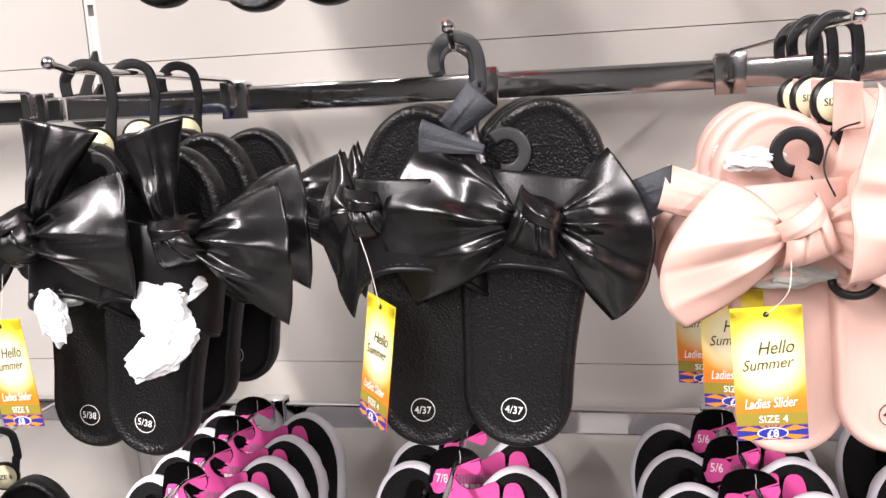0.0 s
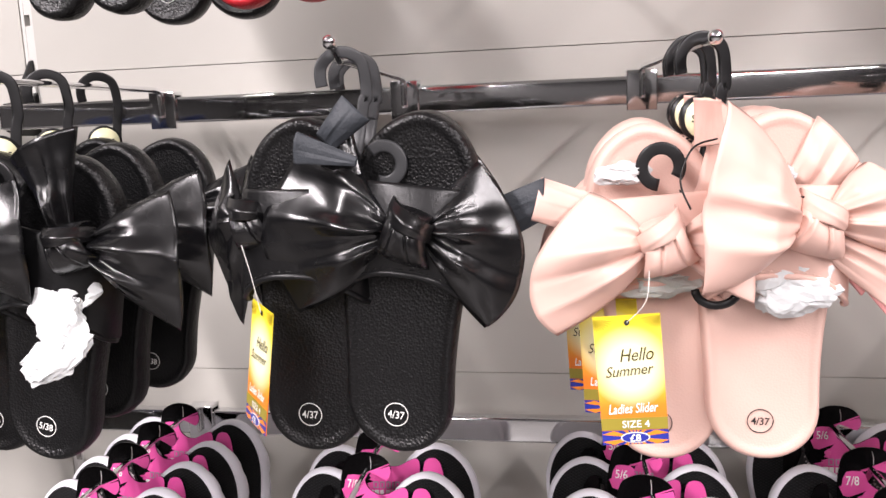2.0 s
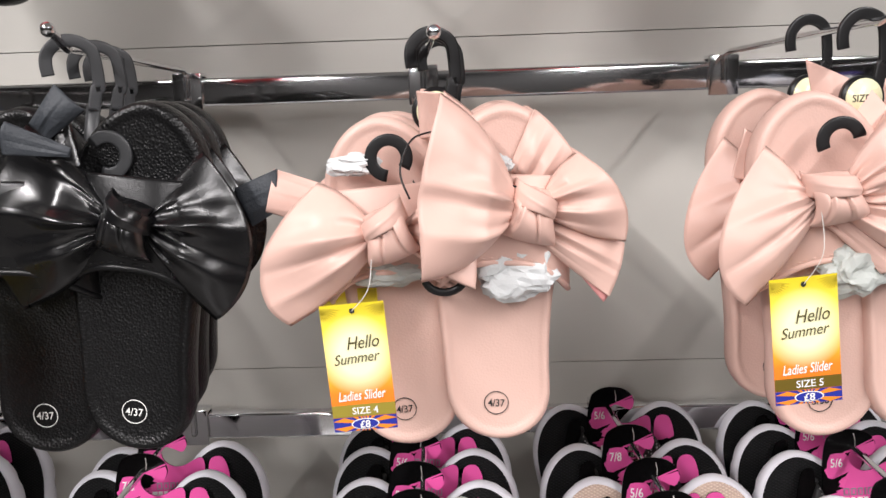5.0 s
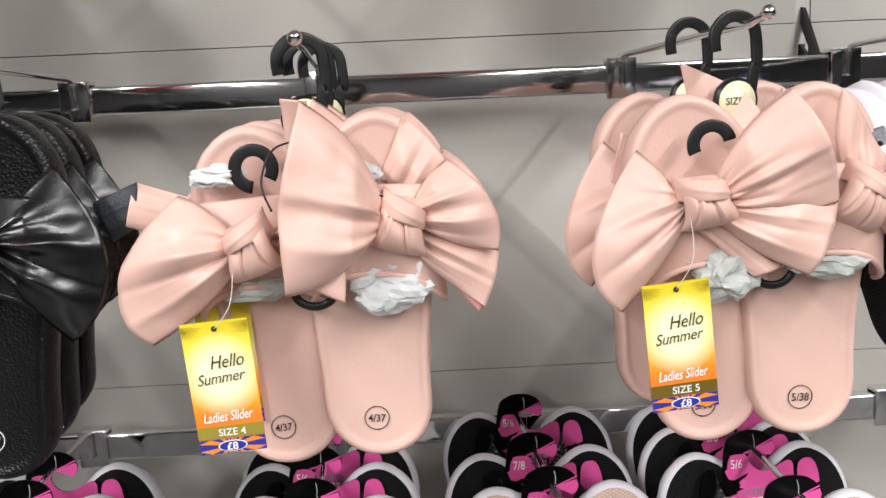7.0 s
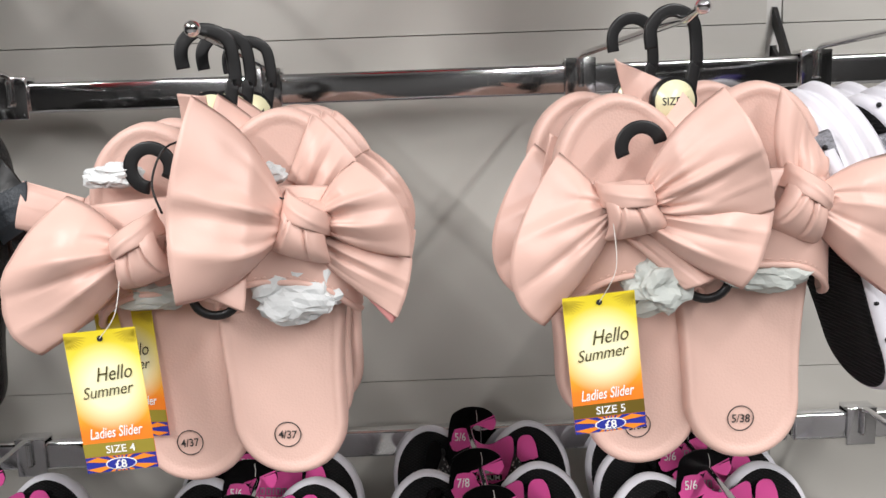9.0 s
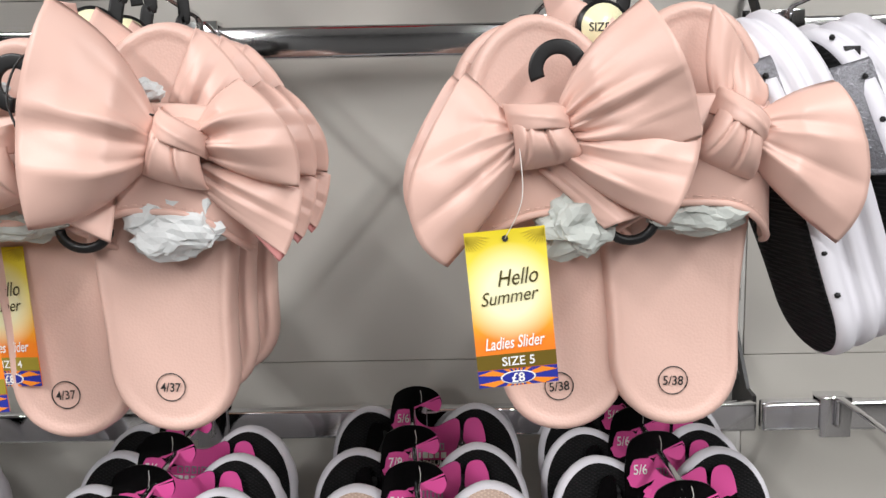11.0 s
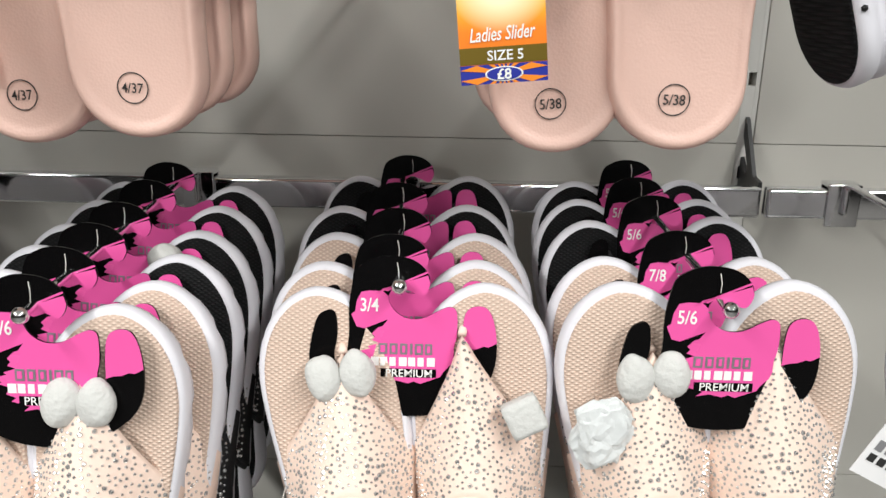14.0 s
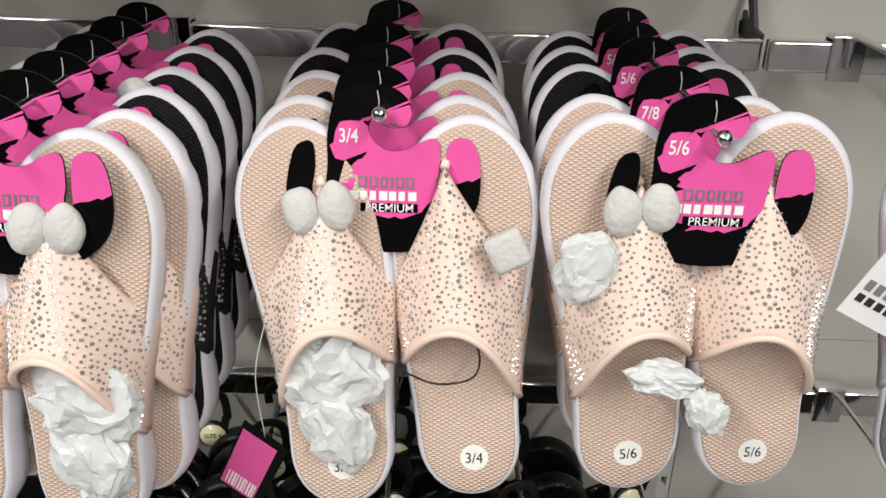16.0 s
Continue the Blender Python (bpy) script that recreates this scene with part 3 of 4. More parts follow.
def swing_tag(parent, x, y, z, size, wide=0.043, tall=0.088, lean=0.0, turn=0.0, tie=None, dark=False):
    """A printed price tag; x, z is the middle of its top edge."""
    m = Matrix.Translation((x, y, z)) @ Matrix.Rotation(radians(lean), 4, "Y") @ Matrix.Rotation(radians(turn), 4, "Z")

    def on(ob):
        ob.data.transform(m)
        return ob
    bm = bmesh.new()
    box(bm, -wide / 2, 0, -tall, wide / 2, 0.0006, 0)
    # the print is laid out on the card before the card is turned
    tag = part("price_tag", bm, SUN, parent, "sunset-printed cardboard price tag", smooth=False)
    tag.matrix_basis = m

    def add(name, pts, material, d):
        b = bmesh.new()
        flat_poly(b, pts, -d, -d + 0.0002)
        return part(name, b, material, tag, smooth=False)
    w = wide / 2
    add("ray_panel", [(-w, -tall), (w, -tall), (w, -tall * 0.89), (-w, -tall * 0.89)], BLUE, 0.0003)
    cxr, czr = 0.0, -tall * 0.945
    for k in range(14):
        a = 2 * math.pi * (k + 0.5) / 14
        pts = [(cxr, czr)]
        for da in (-0.11, 0.11):
            c, s = math.cos(a + da), math.sin(a + da)
            t = min(w / max(1e-6, abs(c)), tall * 0.055 / max(1e-6, abs(s)))
            pts.append((cxr + c * t, czr + s * t))
        add("ray", pts, ORANGE, 0.0006)
    add("price_oval", oval(cxr, czr, w * 0.44, tall * 0.043), WINK, 0.0009)
    add("price_oval", oval(cxr, czr, w * 0.40, tall * 0.037), BLUE, 0.0012)
    lettering("£8", w * 0.33, cxr, czr, -0.0016, WINK, tag, bold=0.02)
    add("size_band", [(-w, -tall * 0.885), (w, -tall * 0.885), (w, -tall * 0.79), (-w, -tall * 0.79)], BROWN if dark else OLIVE, 0.0004)
    lettering("SIZE " + size, w * 0.82, 0.001, -tall * 0.838, -0.0008, WINK, tag, bold=0.012)
    lettering("Hello", w * 1.02, w * 0.22, -tall * 0.30, -0.0006, FOIL, tag, shear=0.35, turn=0.05, tall=1.25)
    lettering("Summer", w * 1.45, -w * 0.02, -tall * 0.42, -0.0006, FOIL, tag, shear=0.35, turn=0.06, tall=1.15)
    lettering("Ladies Slider", w * 1.5, 0.0, -tall * 0.715, -0.0006, WINK, tag, shear=0.3, turn=0.03, bold=0.012, tall=1.5)
    for sx, top in ((-1, 0.02), (1, 0.01)):
        for k in range(9):
            a = -0.15 - k * 0.17
            q = Vector((math.cos(a), math.sin(a))) * w * (0.62 - 0.03 * k)
            c = (-sx * -w * 0.98, -tall * top)
            e = Vector((c[0] - sx * q.x, c[1] + q.y))
            n_ = Vector((q.y, sx * q.x)).normalized() * 0.0006
            f = Vector(c).lerp(e, 0.5)
            add("palm_leaf", [c, (f.x + n_.x, f.y + n_.y), (e.x, e.y), (f.x - n_.x, f.y - n_.y)], PALM, 0.0004)
    add("eyelet", oval(0, -tall * 0.055, 0.0018, 0.0018, 12), INK, 0.0006)
    if tie:
        bm = bmesh.new()
        top = m @ Vector((0, -0.001, -tall * 0.055))
        t = Vector(tie)
        mid = (top + t) / 2 + Vector((0.005, -0.006, -0.004))
        sweep(bm, smooth_path([top, mid, t], 8), 0.0006, n=5)
        part("tie_thread", bm, NYLON, parent)
    return tag


def size_mark(foot, words, material, parent, z=0.029, x=0.0, patch=None):
    bm = bmesh.new()
    if patch:
        flat_poly(bm, oval(x, z, 0.0098, 0.0098), 0.0005, 0.0014)
        part("size_sticker", foot.put(bm), patch, parent, smooth=False)
        y = 0.0002
    else:
        y = 0.0016
        pts = [(x + 0.0088 * math.cos(2 * math.pi * i / 36), y + 0.0004, z + 0.0088 * math.sin(2 * math.pi * i / 36)) for i in range(37)]
        sweep(bm, pts, 0.0008, 0.0006, n=4, side=(0, 1, 0))
        part("size_ring", foot.put(bm), material, parent)
    t = lettering(words, 0.0125, x, z, y, material, parent, name="size_print", bold=0.01, tall=1.15)
    t.data.transform(foot.m)


def slider_pair(place, label, feet, mats, size, group, length=0.248, wh=0.077, wb=0.092, thick=0.026, ink=None, marks=True, strap_at=(0.138, 0.198)):
    """Two sliders side by side. Returns the pair and its two soles; bows, tags and hanger are added to it."""
    leather, solemat, strapmat = mats
    ob = thing("slider_sandal_pair", place, label, "sandals", group)
    soles = []
    for f in feet:
        s = sole(f, length, wh, wb, thick, solemat, ob)
        strap(f, wb, strap_at[0], strap_at[1], 0.028, strapmat, s, trim=leather)
        if marks:
            size_mark(f, size, ink or INK, s, x=-0.003)
        soles.append(s)
    return ob, soles


# ---- prongs of the display ----
prong(-0.397, -0.378, 0.555, UP, 0.012)
prong(-0.103, -0.073, 0.549, UP, 0.018)
prong(0.157, 0.184, 0.556, UP, 0.008)
prong(0.481, 0.497, 0.568, UP, 0.012)
prong(0.725, 0.700, 0.565, UP, 0.012)
prong(-0.660, -0.655, 0.60, UP, 0.012)
for xb, xt, yt in ((-0.385, -0.375, 0.60), (-0.128, -0.115, 0.60), (0.145, 0.163, 0.528), (0.352, 0.373, 0.588), (0.570, 0.572, 0.562), (0.790, 0.775, 0.575), (-0.66, -0.655, 0.60)):
    prong(xb, xt, yt, LOW, 0.007)
for x in (-0.20, 0.09, 0.235, 0.36, 0.485, 0.60, 0.86):
    prong(x, x + 0.01, 0.60, THIRD, 0.012)
# the arms at 0.32 and 0.54 only carry unseen pairs that shade the wall
for x in (-0.27, -0.12, 0.32, 0.54):
    prong(x, x + 0.004, 0.56, TOP, 0.012)


# ---- bow sliders ----
def shift(o):
    return lambda *p: Vector(p) - Vector(o)


# black pair, size 4/37
O = (-0.068, 0.545, 1.282)
w = shift(O)
FB = (Foot(w(-0.103, 0.547, 1.281), 1.5, 1.5, 1), Foot(w(-0.039, 0.543, 1.284), 7.5, 1.5, -1))
black_pair, (sl, sr) = slider_pair(O, "black faux-leather bow slider sandals on a chrome prong", FB, (BLACK, BLACKSOLE, BLACKSTRAP), "4/37", "black bow sliders", ink=WINK)
K = w(-0.016, 0.514, 1.450)
knot(K, 0.0175, 0.0195, 20, BLACK, sr, 1)
lobe(K + Vector((-0.010, 0.002, 0.002)), w(-0.085, 0.530, 1.518), w(-0.101, 0.530, 1.393), BLACK, sr, bulge=0.026, pleats=5, amp=0.0045, end=0.020, seed=2, curve=0.009, fold=0.006)
lobe(K + Vector((0.010, 0.002, 0.002)), w(0.030, 0.532, 1.497), w(0.031, 0.528, 1.383), BLACK, sr, bulge=0.020, pleats=6, amp=0.0045, end=0.028, seed=3, curve=0.004)
K = w(-0.129, 0.532, 1.458)
knot(K, 0.015, 0.019, -10, BLACK, sl, 4)
lobe(K + Vector((-0.008, 0.004, 0)), w(-0.156, 0.556, 1.502), w(-0.152, 0.548, 1.379), BLACK, sl, bulge=0.016, pleats=4, amp=0.003, end=0.024, seed=5, curve=0.004)
hanger(black_pair, -0.074 - O[0], 0.580 - O[1], 1.5595 - O[2], 0.034, GREYPLASTIC, disc=False, turn=25, ring=(-0.036 - O[0], 0.538 - O[1], 1.496 - O[2], -2.0, 2.4))
swing_tag(black_pair, *w(-0.121, 0.512, 1.402), "4", wide=0.040, lean=8, turn=-48, tie=w(-0.143, 0.520, 1.468))
for k, (dx, dy, turn) in enumerate(((-0.009, 0.056, -3.0), (-0.019, 0.112, 2.0))):
    copy_thing(black_pair, pose(O[0] + dx, O[1] + dy, O[2], 0, 0, turn))
lobe(w(0.045, 0.565, 1.455), w(0.072, 0.560, 1.482), w(0.070, 0.560, 1.452), RIBBON, sr, w0=0.03, bulge=0.002, puff=0.002, pleats=2, amp=0.001, end=0.0, seed=7, name="ribbon_end", curve=0.0)
lobe(w(-0.046, 0.506, 1.500), w(-0.084, 0.503, 1.521), w(-0.087, 0.501, 1.500), RIBBON, sl, w0=0.006, bulge=0.002, puff=0.002, pleats=1, amp=0.0002, end=0.001, seed=8, name="ribbon_end", curve=0.0)
lobe(w(-0.070, 0.516, 1.513), w(-0.056, 0.514, 1.543), w(-0.038, 0.516, 1.526), RIBBON, sl, w0=0.016, bulge=0.003, puff=0.003, pleats=1, amp=0.0004, end=0.0, seed=9, name="ribbon_end", curve=0.0)
lobe(w(-0.062, 0.528, 1.520), w(-0.046, 0.520, 1.490), w(-0.078, 0.518, 1.500), BLACK, sl, w0=0.016, bulge=0.006, puff=0.004, pleats=2, amp=0.001, end=0.004, seed=10, name="ribbon_end", curve=0.0)

# pink pair, size 4/37
O = (0.185, 0.576, 1.270)
w = shift(O)
FP = (Foot(w(0.1565, 0.584, 1.267), -4.0, 1.0, 1), Foot(w(0.2225, 0.576, 1.273), 2.2, 1.0, -1))
pink_pair, (sl, sr) = slider_pair(O, "pale pink faux-leather bow slider sandals with tissue stuffing", FP, (PINK, PINKSOLE, PINK), "4/37", "pink bow sliders", wh=0.077, wb=0.093)
K = w(0.151, 0.535, 1.438)
knot(K, 0.0165, 0.0185, -20, PINK, sl, 11)
lobe(K + Vector((-0.010, 0.002, 0.0)), w(0.103, 0.545, 1.473), w(0.080, 0.538, 1.375), PINK, sl, bulge=0.024, pleats=3, amp=0.003, end=0.028, seed=12, curve=0.006, fold=0.005)
lobe(K + Vector((0.010, 0.004, 0)), w(0.196, 0.548, 1.468), w(0.207, 0.535, 1.398), PINK, sl, bulge=0.01, pleats=4, end=0.006, seed=14, curve=0.004)
K = w(0.246, 0.546, 1.447)
knot(K, 0.0165, 0.0190, 15, PINK, sr, 15)
lobe(K + Vector((-0.012, -0.002, 0.004)), w(0.188, 0.528, 1.530), w(0.172, 0.516, 1.408), PINK, sr, bulge=0.026, pleats=3, amp=0.003, end=0.010, seed=16, curve=0.012, fold=0.004)
lobe(K + Vector((0.010, 0.002, 0.006)), w(0.277, 0.556, 1.487), w(0.310, 0.548, 1.426), PINK, sr, bulge=0.018, pleats=5, amp=0.0035, end=0.012, seed=17, curve=0.004)
lobe(K + Vector((0.006, 0.006, -0.008)), w(0.311, 0.556, 1.424), w(0.300, 0.552, 1.387), PINK, sr, bulge=0.008, puff=0.010, pleats=3, amp=0.002, end=0.002, seed=18, curve=0.002)
lobe(w(0.245, 0.572, 1.468), w(0.251, 0.570, 1.517), w(0.278, 0.570, 1.486), PINK, sr, w0=0.03, bulge=0.004, puff=0.004, pleats=3, amp=0.002, end=0.002, seed=19, curve=0.0)
lobe(w(0.182, 0.562, 1.500), w(0.171, 0.560, 1.532), w(0.188, 0.560, 1.530), PINK, sl, w0=0.02, bulge=0.002, puff=0.002, pleats=2, amp=0.0006, end=0.0, seed=53, name="bow_tail", curve=0.0)
lobe(K + Vector((0.012, 0.006, -0.012)), w(0.303, 0.557, 1.400), w(0.296, 0.554, 1.383), PINKIN, sr, w0=0.008, bulge=0.003, puff=0.003, pleats=1, amp=0.0004, end=0.002, seed=54, name="bow_lining", curve=0.0)
crumple(w(0.236, 0.558, 1.406), (0.034, 0.017, 0.023), PAPER, sr, 3)
crumple(w(0.150, 0.562, 1.408), (0.030, 0.014, 0.012), PAPERGREY, sl, 4)
crumple(w(0.125, 0.566, 1.482), (0.019, 0.010, 0.009), PAPER, sl, 5)
crumple(w(0.222, 0.556, 1.480), (0.012, 0.010, 0.008), PAPER, sr, 6)
hanger(pink_pair, 0.181 - O[0], 0.598 - O[1], 1.5575 - O[2], 0.036, turn=18, words="SIZE 4", ring=(0.150 - O[0], 0.560 - O[1], 1.487 - O[2], -0.6, 4.6))
bm = bmesh.new()
sweep(bm, smooth_path([w(0.185, 0.55, 1.505), w(0.168, 0.536, 1.500), w(0.160, 0.530, 1.480), w(0.166, 0.525, 1.462)], 6), 0.0014, n=6)
sweep(bm, smooth_path([w(0.205, 0.535, 1.478), w(0.225, 0.533, 1.470), w(0.250, 0.540, 1.464)], 6), 0.0014, n=6)
part("elastic_cord", bm, PLASTIC, pink_pair, "thin black elastic cord")
bm = bmesh.new()
sweep(bm, [(w(0.186, 0.552, 1.404) + Vector((0.014 * math.cos(a), 0, 0.011 * math.sin(a)))) for a in [math.pi * (1 + k / 12) for k in range(13)]], 0.006, 0.004, n=8, side=(0, 1, 0))
part("holder_ring", bm, PLASTIC, pink_pair)
for k, (dx, dy, turn) in enumerate(((-0.001, 0.058, 2.0), (0.001, 0.120, -2.0))):
    rear = copy_thing(pink_pair, pose(O[0] + dx, O[1] + dy, O[2] + 0.002, 0, 0, turn))
    swing_tag(rear, *w(0.112 - dx - 0.010 * k, 0.530, 1.388 - 0.006 * k), "4", lean=-3, turn=-14)
swing_tag(pink_pair, *w(0.125, 0.517, 1.395), "4", lean=-4, turn=0, tie=w(0.140, 0.520, 1.43))
lobe(w(0.10, 0.566, 1.455), w(0.070, 0.560, 1.482), w(0.062, 0.560, 1.452), PINK, sl, w0=0.03, bulge=0.003, puff=0.003, pleats=2, amp=0.001, end=0.0, seed=13, curve=0.0)

# pink pair, size 5/38
O = (0.492, 0.575, 1.275)
w = shift(O)
FQ = (Foot(w(0.4665, 0.582, 1.268), -5.0, 0.5, 1), Foot(w(0.5325, 0.576, 1.272), 1.2, 0.5, -1))
pink_pair_5, (sl, sr) = slider_pair(O, "pale pink satin bow slider sandals with grey tissue", FQ, (PINK, PINKSOLE, PINK), "5/38", "pink bow sliders", length=0.255, wh=0.078, wb=0.095)
K = w(0.445, 0.545, 1.452)
knot(K, 0.0175, 0.0175, -10, PINK, sl, 21)
lobe(K + Vector((-0.010, 0.002, 0.0)), w(0.405, 0.556, 1.488), w(0.393, 0.548, 1.379), PINK, sl, bulge=0.022, pleats=4, amp=0.0028, end=0.028, seed=22, curve=0.004)
lobe(K + Vector((0.012, 0.0, 0.004)), w(0.499, 0.534, 1.524), w(0.530, 0.530, 1.450), PINK, sl, bulge=0.018, pleats=6, amp=0.0045, end=0.006, seed=23, curve=0.008)
lobe(K + Vector((0.012, 0.0, -0.004)), w(0.531, 0.532, 1.456), w(0.512, 0.532, 1.402), PINK, sl, bulge=0.014, pleats=3, amp=0.003, end=0.004, seed=24, curve=0.004)
lobe(K + Vector((0.006, 0.006, -0.012)), w(0.505, 0.548, 1.408), w(0.481, 0.546, 1.400), PINK, sl, w0=0.02, bulge=0.004, puff=0.006, pleats=3, amp=0.002, end=0.0, seed=25, curve=0.0)
K = w(0.551, 0.552, 1.450)
knot(K, 0.0175, 0.0195, 25, PINK, sr, 26)
lobe(K + Vector((0.004, 0.006, 0.010)), w(0.543, 0.556, 1.522), w(0.574, 0.560, 1.478), PINK, sr, w0=0.014, bulge=0.008, puff=0.006, pleats=3, amp=0.003, end=0.0, seed=27, curve=0.006)
lobe(K + Vector((0.012, 0.002, 0.002)), w(0.610, 0.556, 1.480), w(0.614, 0.552, 1.388), PINK, sr, w0=0.02, bulge=0.022, pleats=3, amp=0.003, end=0.014, seed=28, curve=0.004)
crumple(w(0.466, 0.556, 1.402), (0.024, 0.015, 0.021), PAPERGREY, sl, 7)
crumple(w(0.536, 0.560, 1.408), (0.032, 0.016, 0.015), PAPERGREY, sr, 8)
hanger(pink_pair_5, 0.490 - O[0], 0.608 - O[1], 1.5605 - O[2], 0.040, turn=10, words="SIZE 5", ring=(0.457 - O[0], 0.560 - O[1], 1.489 - O[2], 0.2, 3.6))
bm = bmesh.new()
sweep(bm, [(w(0.497, 0.552, 1.404) + Vector((0.014 * math.cos(a), 0, 0.012 * math.sin(a)))) for a in [math.pi * (1 + k / 12) for k in range(13)]], 0.006, 0.004, n=8, side=(0, 1, 0))
part("holder_ring", bm, PLASTIC, pink_pair_5)
copy_thing(pink_pair_5, pose(O[0] - 0.008, O[1] + 0.075, O[2] + 0.003, 0, 0, 3))
swing_tag(pink_pair_5, *w(0.424, 0.532, 1.402), "5", wide=0.0445, lean=-5, tie=w(0.432, 0.528, 1.450), dark=True)
lobe(w(0.478, 0.622, 1.500), w(0.452, 0.616, 1.546), w(0.506, 0.616, 1.520), PINK, sl, w0=0.026, bulge=0.003, puff=0.003, pleats=2, amp=0.001, end=0.0, seed=51, name="bow_tail", curve=0.0)
lobe(w(0.432, 0.606, 1.468), w(0.406, 0.604, 1.498), w(0.398, 0.602, 1.462), PINK, sl, w0=0.026, bulge=0.003, puff=0.003, pleats=2, amp=0.001, end=0.0, seed=52, name="bow_tail", curve=0.0)

# black pair, size 5/38, swung on its prong
O = (-0.372, 0.575, 1.256)
w = shift(O)
FA = (Foot(w(-0.401, 0.580, 1.257), 6.0, 1.0, 1), Foot(w(-0.348, 0.570, 1.256), 13.0, 1.0, -1))
black_pair_5, (sl, sr) = slider_pair(O, "black bow slider sandals stuffed with white tissue", FA, (BLACK, BLACKSOLE, BLACKSTRAP), "5/38", "black bow sliders", length=0.257, wb=0.095, ink=WINK)
K = w(-0.277, 0.540, 1.441)
knot(K, 0.0185, 0.018, -15, BLACK, sr, 31)
lobe(K + Vector((0.010, 0.002, 0.0)), w(-0.204, 0.552, 1.480), w(-0.203, 0.548, 1.374), BLACK, sr, bulge=0.022, pleats=5, amp=0.005, end=0.010, seed=32, curve=0.006, fold=0.006)
K = w(-0.408, 0.545, 1.445)
knot(K, 0.0175, 0.019, -25, BLACK, sl, 34)
lobe(K + Vector((0.010, 0.000, 0.002)), w(-0.318, 0.535, 1.494), w(-0.316, 0.535, 1.397), BLACK, sl, bulge=0.022, pleats=5, amp=0.0045, end=0.006, seed=35, curve=0.006)
lobe(K + Vector((-0.010, 0.000, 0.0)), w(-0.475, 0.550, 1.455), w(-0.460, 0.548, 1.385), BLACK, sl, bulge=0.020, pleats=4, end=0.012, seed=37, curve=0.006)
hanger(black_pair_5, -0.377 - O[0], 0.600 - O[1], 1.5585 - O[2], 0.046, turn=30, words="SIZE 5", ring=(-0.345 - O[0], 0.55 - O[1], 1.490 - O[2], -1.5, 1.8))
for dx, dy, turn in ((-0.002, 0.085, -4), (0.004, 0.165, 3)):
    copy_thing(black_pair_5, pose(O[0] + dx, O[1] + dy, O[2] + 0.004, 0, -2, turn))
lobe(w(-0.287, 0.544, 1.447), w(-0.272, 0.552, 1.530), w(-0.326, 0.545, 1.506), BLACK, sr, w0=0.018, bulge=0.016, pleats=4, amp=0.003, end=0.002, seed=33, curve=-0.003)
lobe(w(-0.402, 0.551, 1.453), w(-0.340, 0.550, 1.521), w(-0.404, 0.550, 1.534), BLACK, sl, w0=0.018, bulge=0.018, pleats=4, amp=0.003, end=0.002, seed=36, curve=-0.003)
crumple(w(-0.300, 0.552, 1.402), (0.030, 0.014, 0.016), PAPER, sr, 9)
crumple(w(-0.296, 0.538, 1.382), (0.022, 0.009, 0.028), PAPER, sr, 38, lean=-18)
crumple(w(-0.302, 0.534, 1.355), (0.036, 0.006, 0.017), PAPER, sr, 45, lean=-28)
crumple(w(-0.395, 0.560, 1.397), (0.026, 0.012, 0.012), PAPERGREY, sl, 10)
crumple(w(-0.392, 0.540, 1.383), (0.014, 0.007, 0.024), PAPER, sl, 39, lean=-8)
swing_tag(black_pair_5, *w(-0.440, 0.540, 1.380), "5", lean=-6, turn=-10, tie=w(-0.430, 0.54, 1.42))


def plain_pair(place, label, mats, size, group, gap=0.07, words="SIZE 6", lobes=True, scale=1.0):
    """A slider pair with its bows and hanger; the origin is the hook's place on the prong."""
    feet = (Foot((-gap / 2, -0.02, -0.29), -2, 1, 1), Foot((gap / 2, -0.018, -0.288), 3, 1, -1))
    ob, (a, b) = slider_pair(place, label, feet, mats, size, group, ink=WINK, length=0.248 * scale, wh=0.077 * scale, wb=0.092 * scale)
    if lobes:
        for s, x in ((a, -gap / 2 - 0.003), (b, gap / 2 + 0.006)):
            K = Vector((x, -0.06, -0.118))
            knot(K, 0.017, 0.019, 10, mats[0], s, 41)
            lobe(K + Vector((-0.01, 0.002, 0)), (x - 0.075, -0.04, -0.07), (x - 0.07, -0.042, -0.18), mats[0], s, seed=42)
            lobe(K + Vector((0.01, 0.002, 0)), (x + 0.07, -0.045, -0.06), (x + 0.07, -0.045, -0.18), mats[0], s, seed=43)
    hanger(ob, 0.0, 0.012, -0.0085, 0.036, words=words, turn=10)
    return ob


plain_pair((-0.652, 0.66, UP + 0.011), "navy blue bow slider sandals on a prong", (NAVY, NAVY, NAVY), "6/39", "navy bow sliders")
# the row below, seen between the nearer sandals
low = plain_pair((0.105, 0.66, THIRD + 0.011), "black bow slider sandals hanging on the lower rail", (BLACK, BLACKSOLE, BLACKSTRAP), "6/39", "sliders on the lower rail")
for x, y, turn in ((0.10, 0.74, 4), (0.372, 0.66, -3), (0.368, 0.74, 3), (0.365, 0.82, -2), (0.237, 0.79, 5), (0.236, 0.86, -4), (0.487, 0.80, 3), (0.486, 0.865, -5), (-0.19, 0.70, 2), (0.87, 0.70, 2), (0.24, 0.70, -3), (0.30, 0.83, 3), (0.43, 0.84, -2), (0.49, 0.71, 4), (0.16, 0.84, -4), (0.02, 0.80, 3)):
    copy_thing(low, pose(x, y, THIRD + 0.011, 0, 0, turn))
red = plain_pair((0.61, 0.66, THIRD + 0.011), "red bow slider sandals hanging on the lower rail", (RED, RED, RED), "5/38", "sliders on the lower rail")
copy_thing(low, pose(0.608, 0.76, THIRD + 0.011, 0, 0, 4))
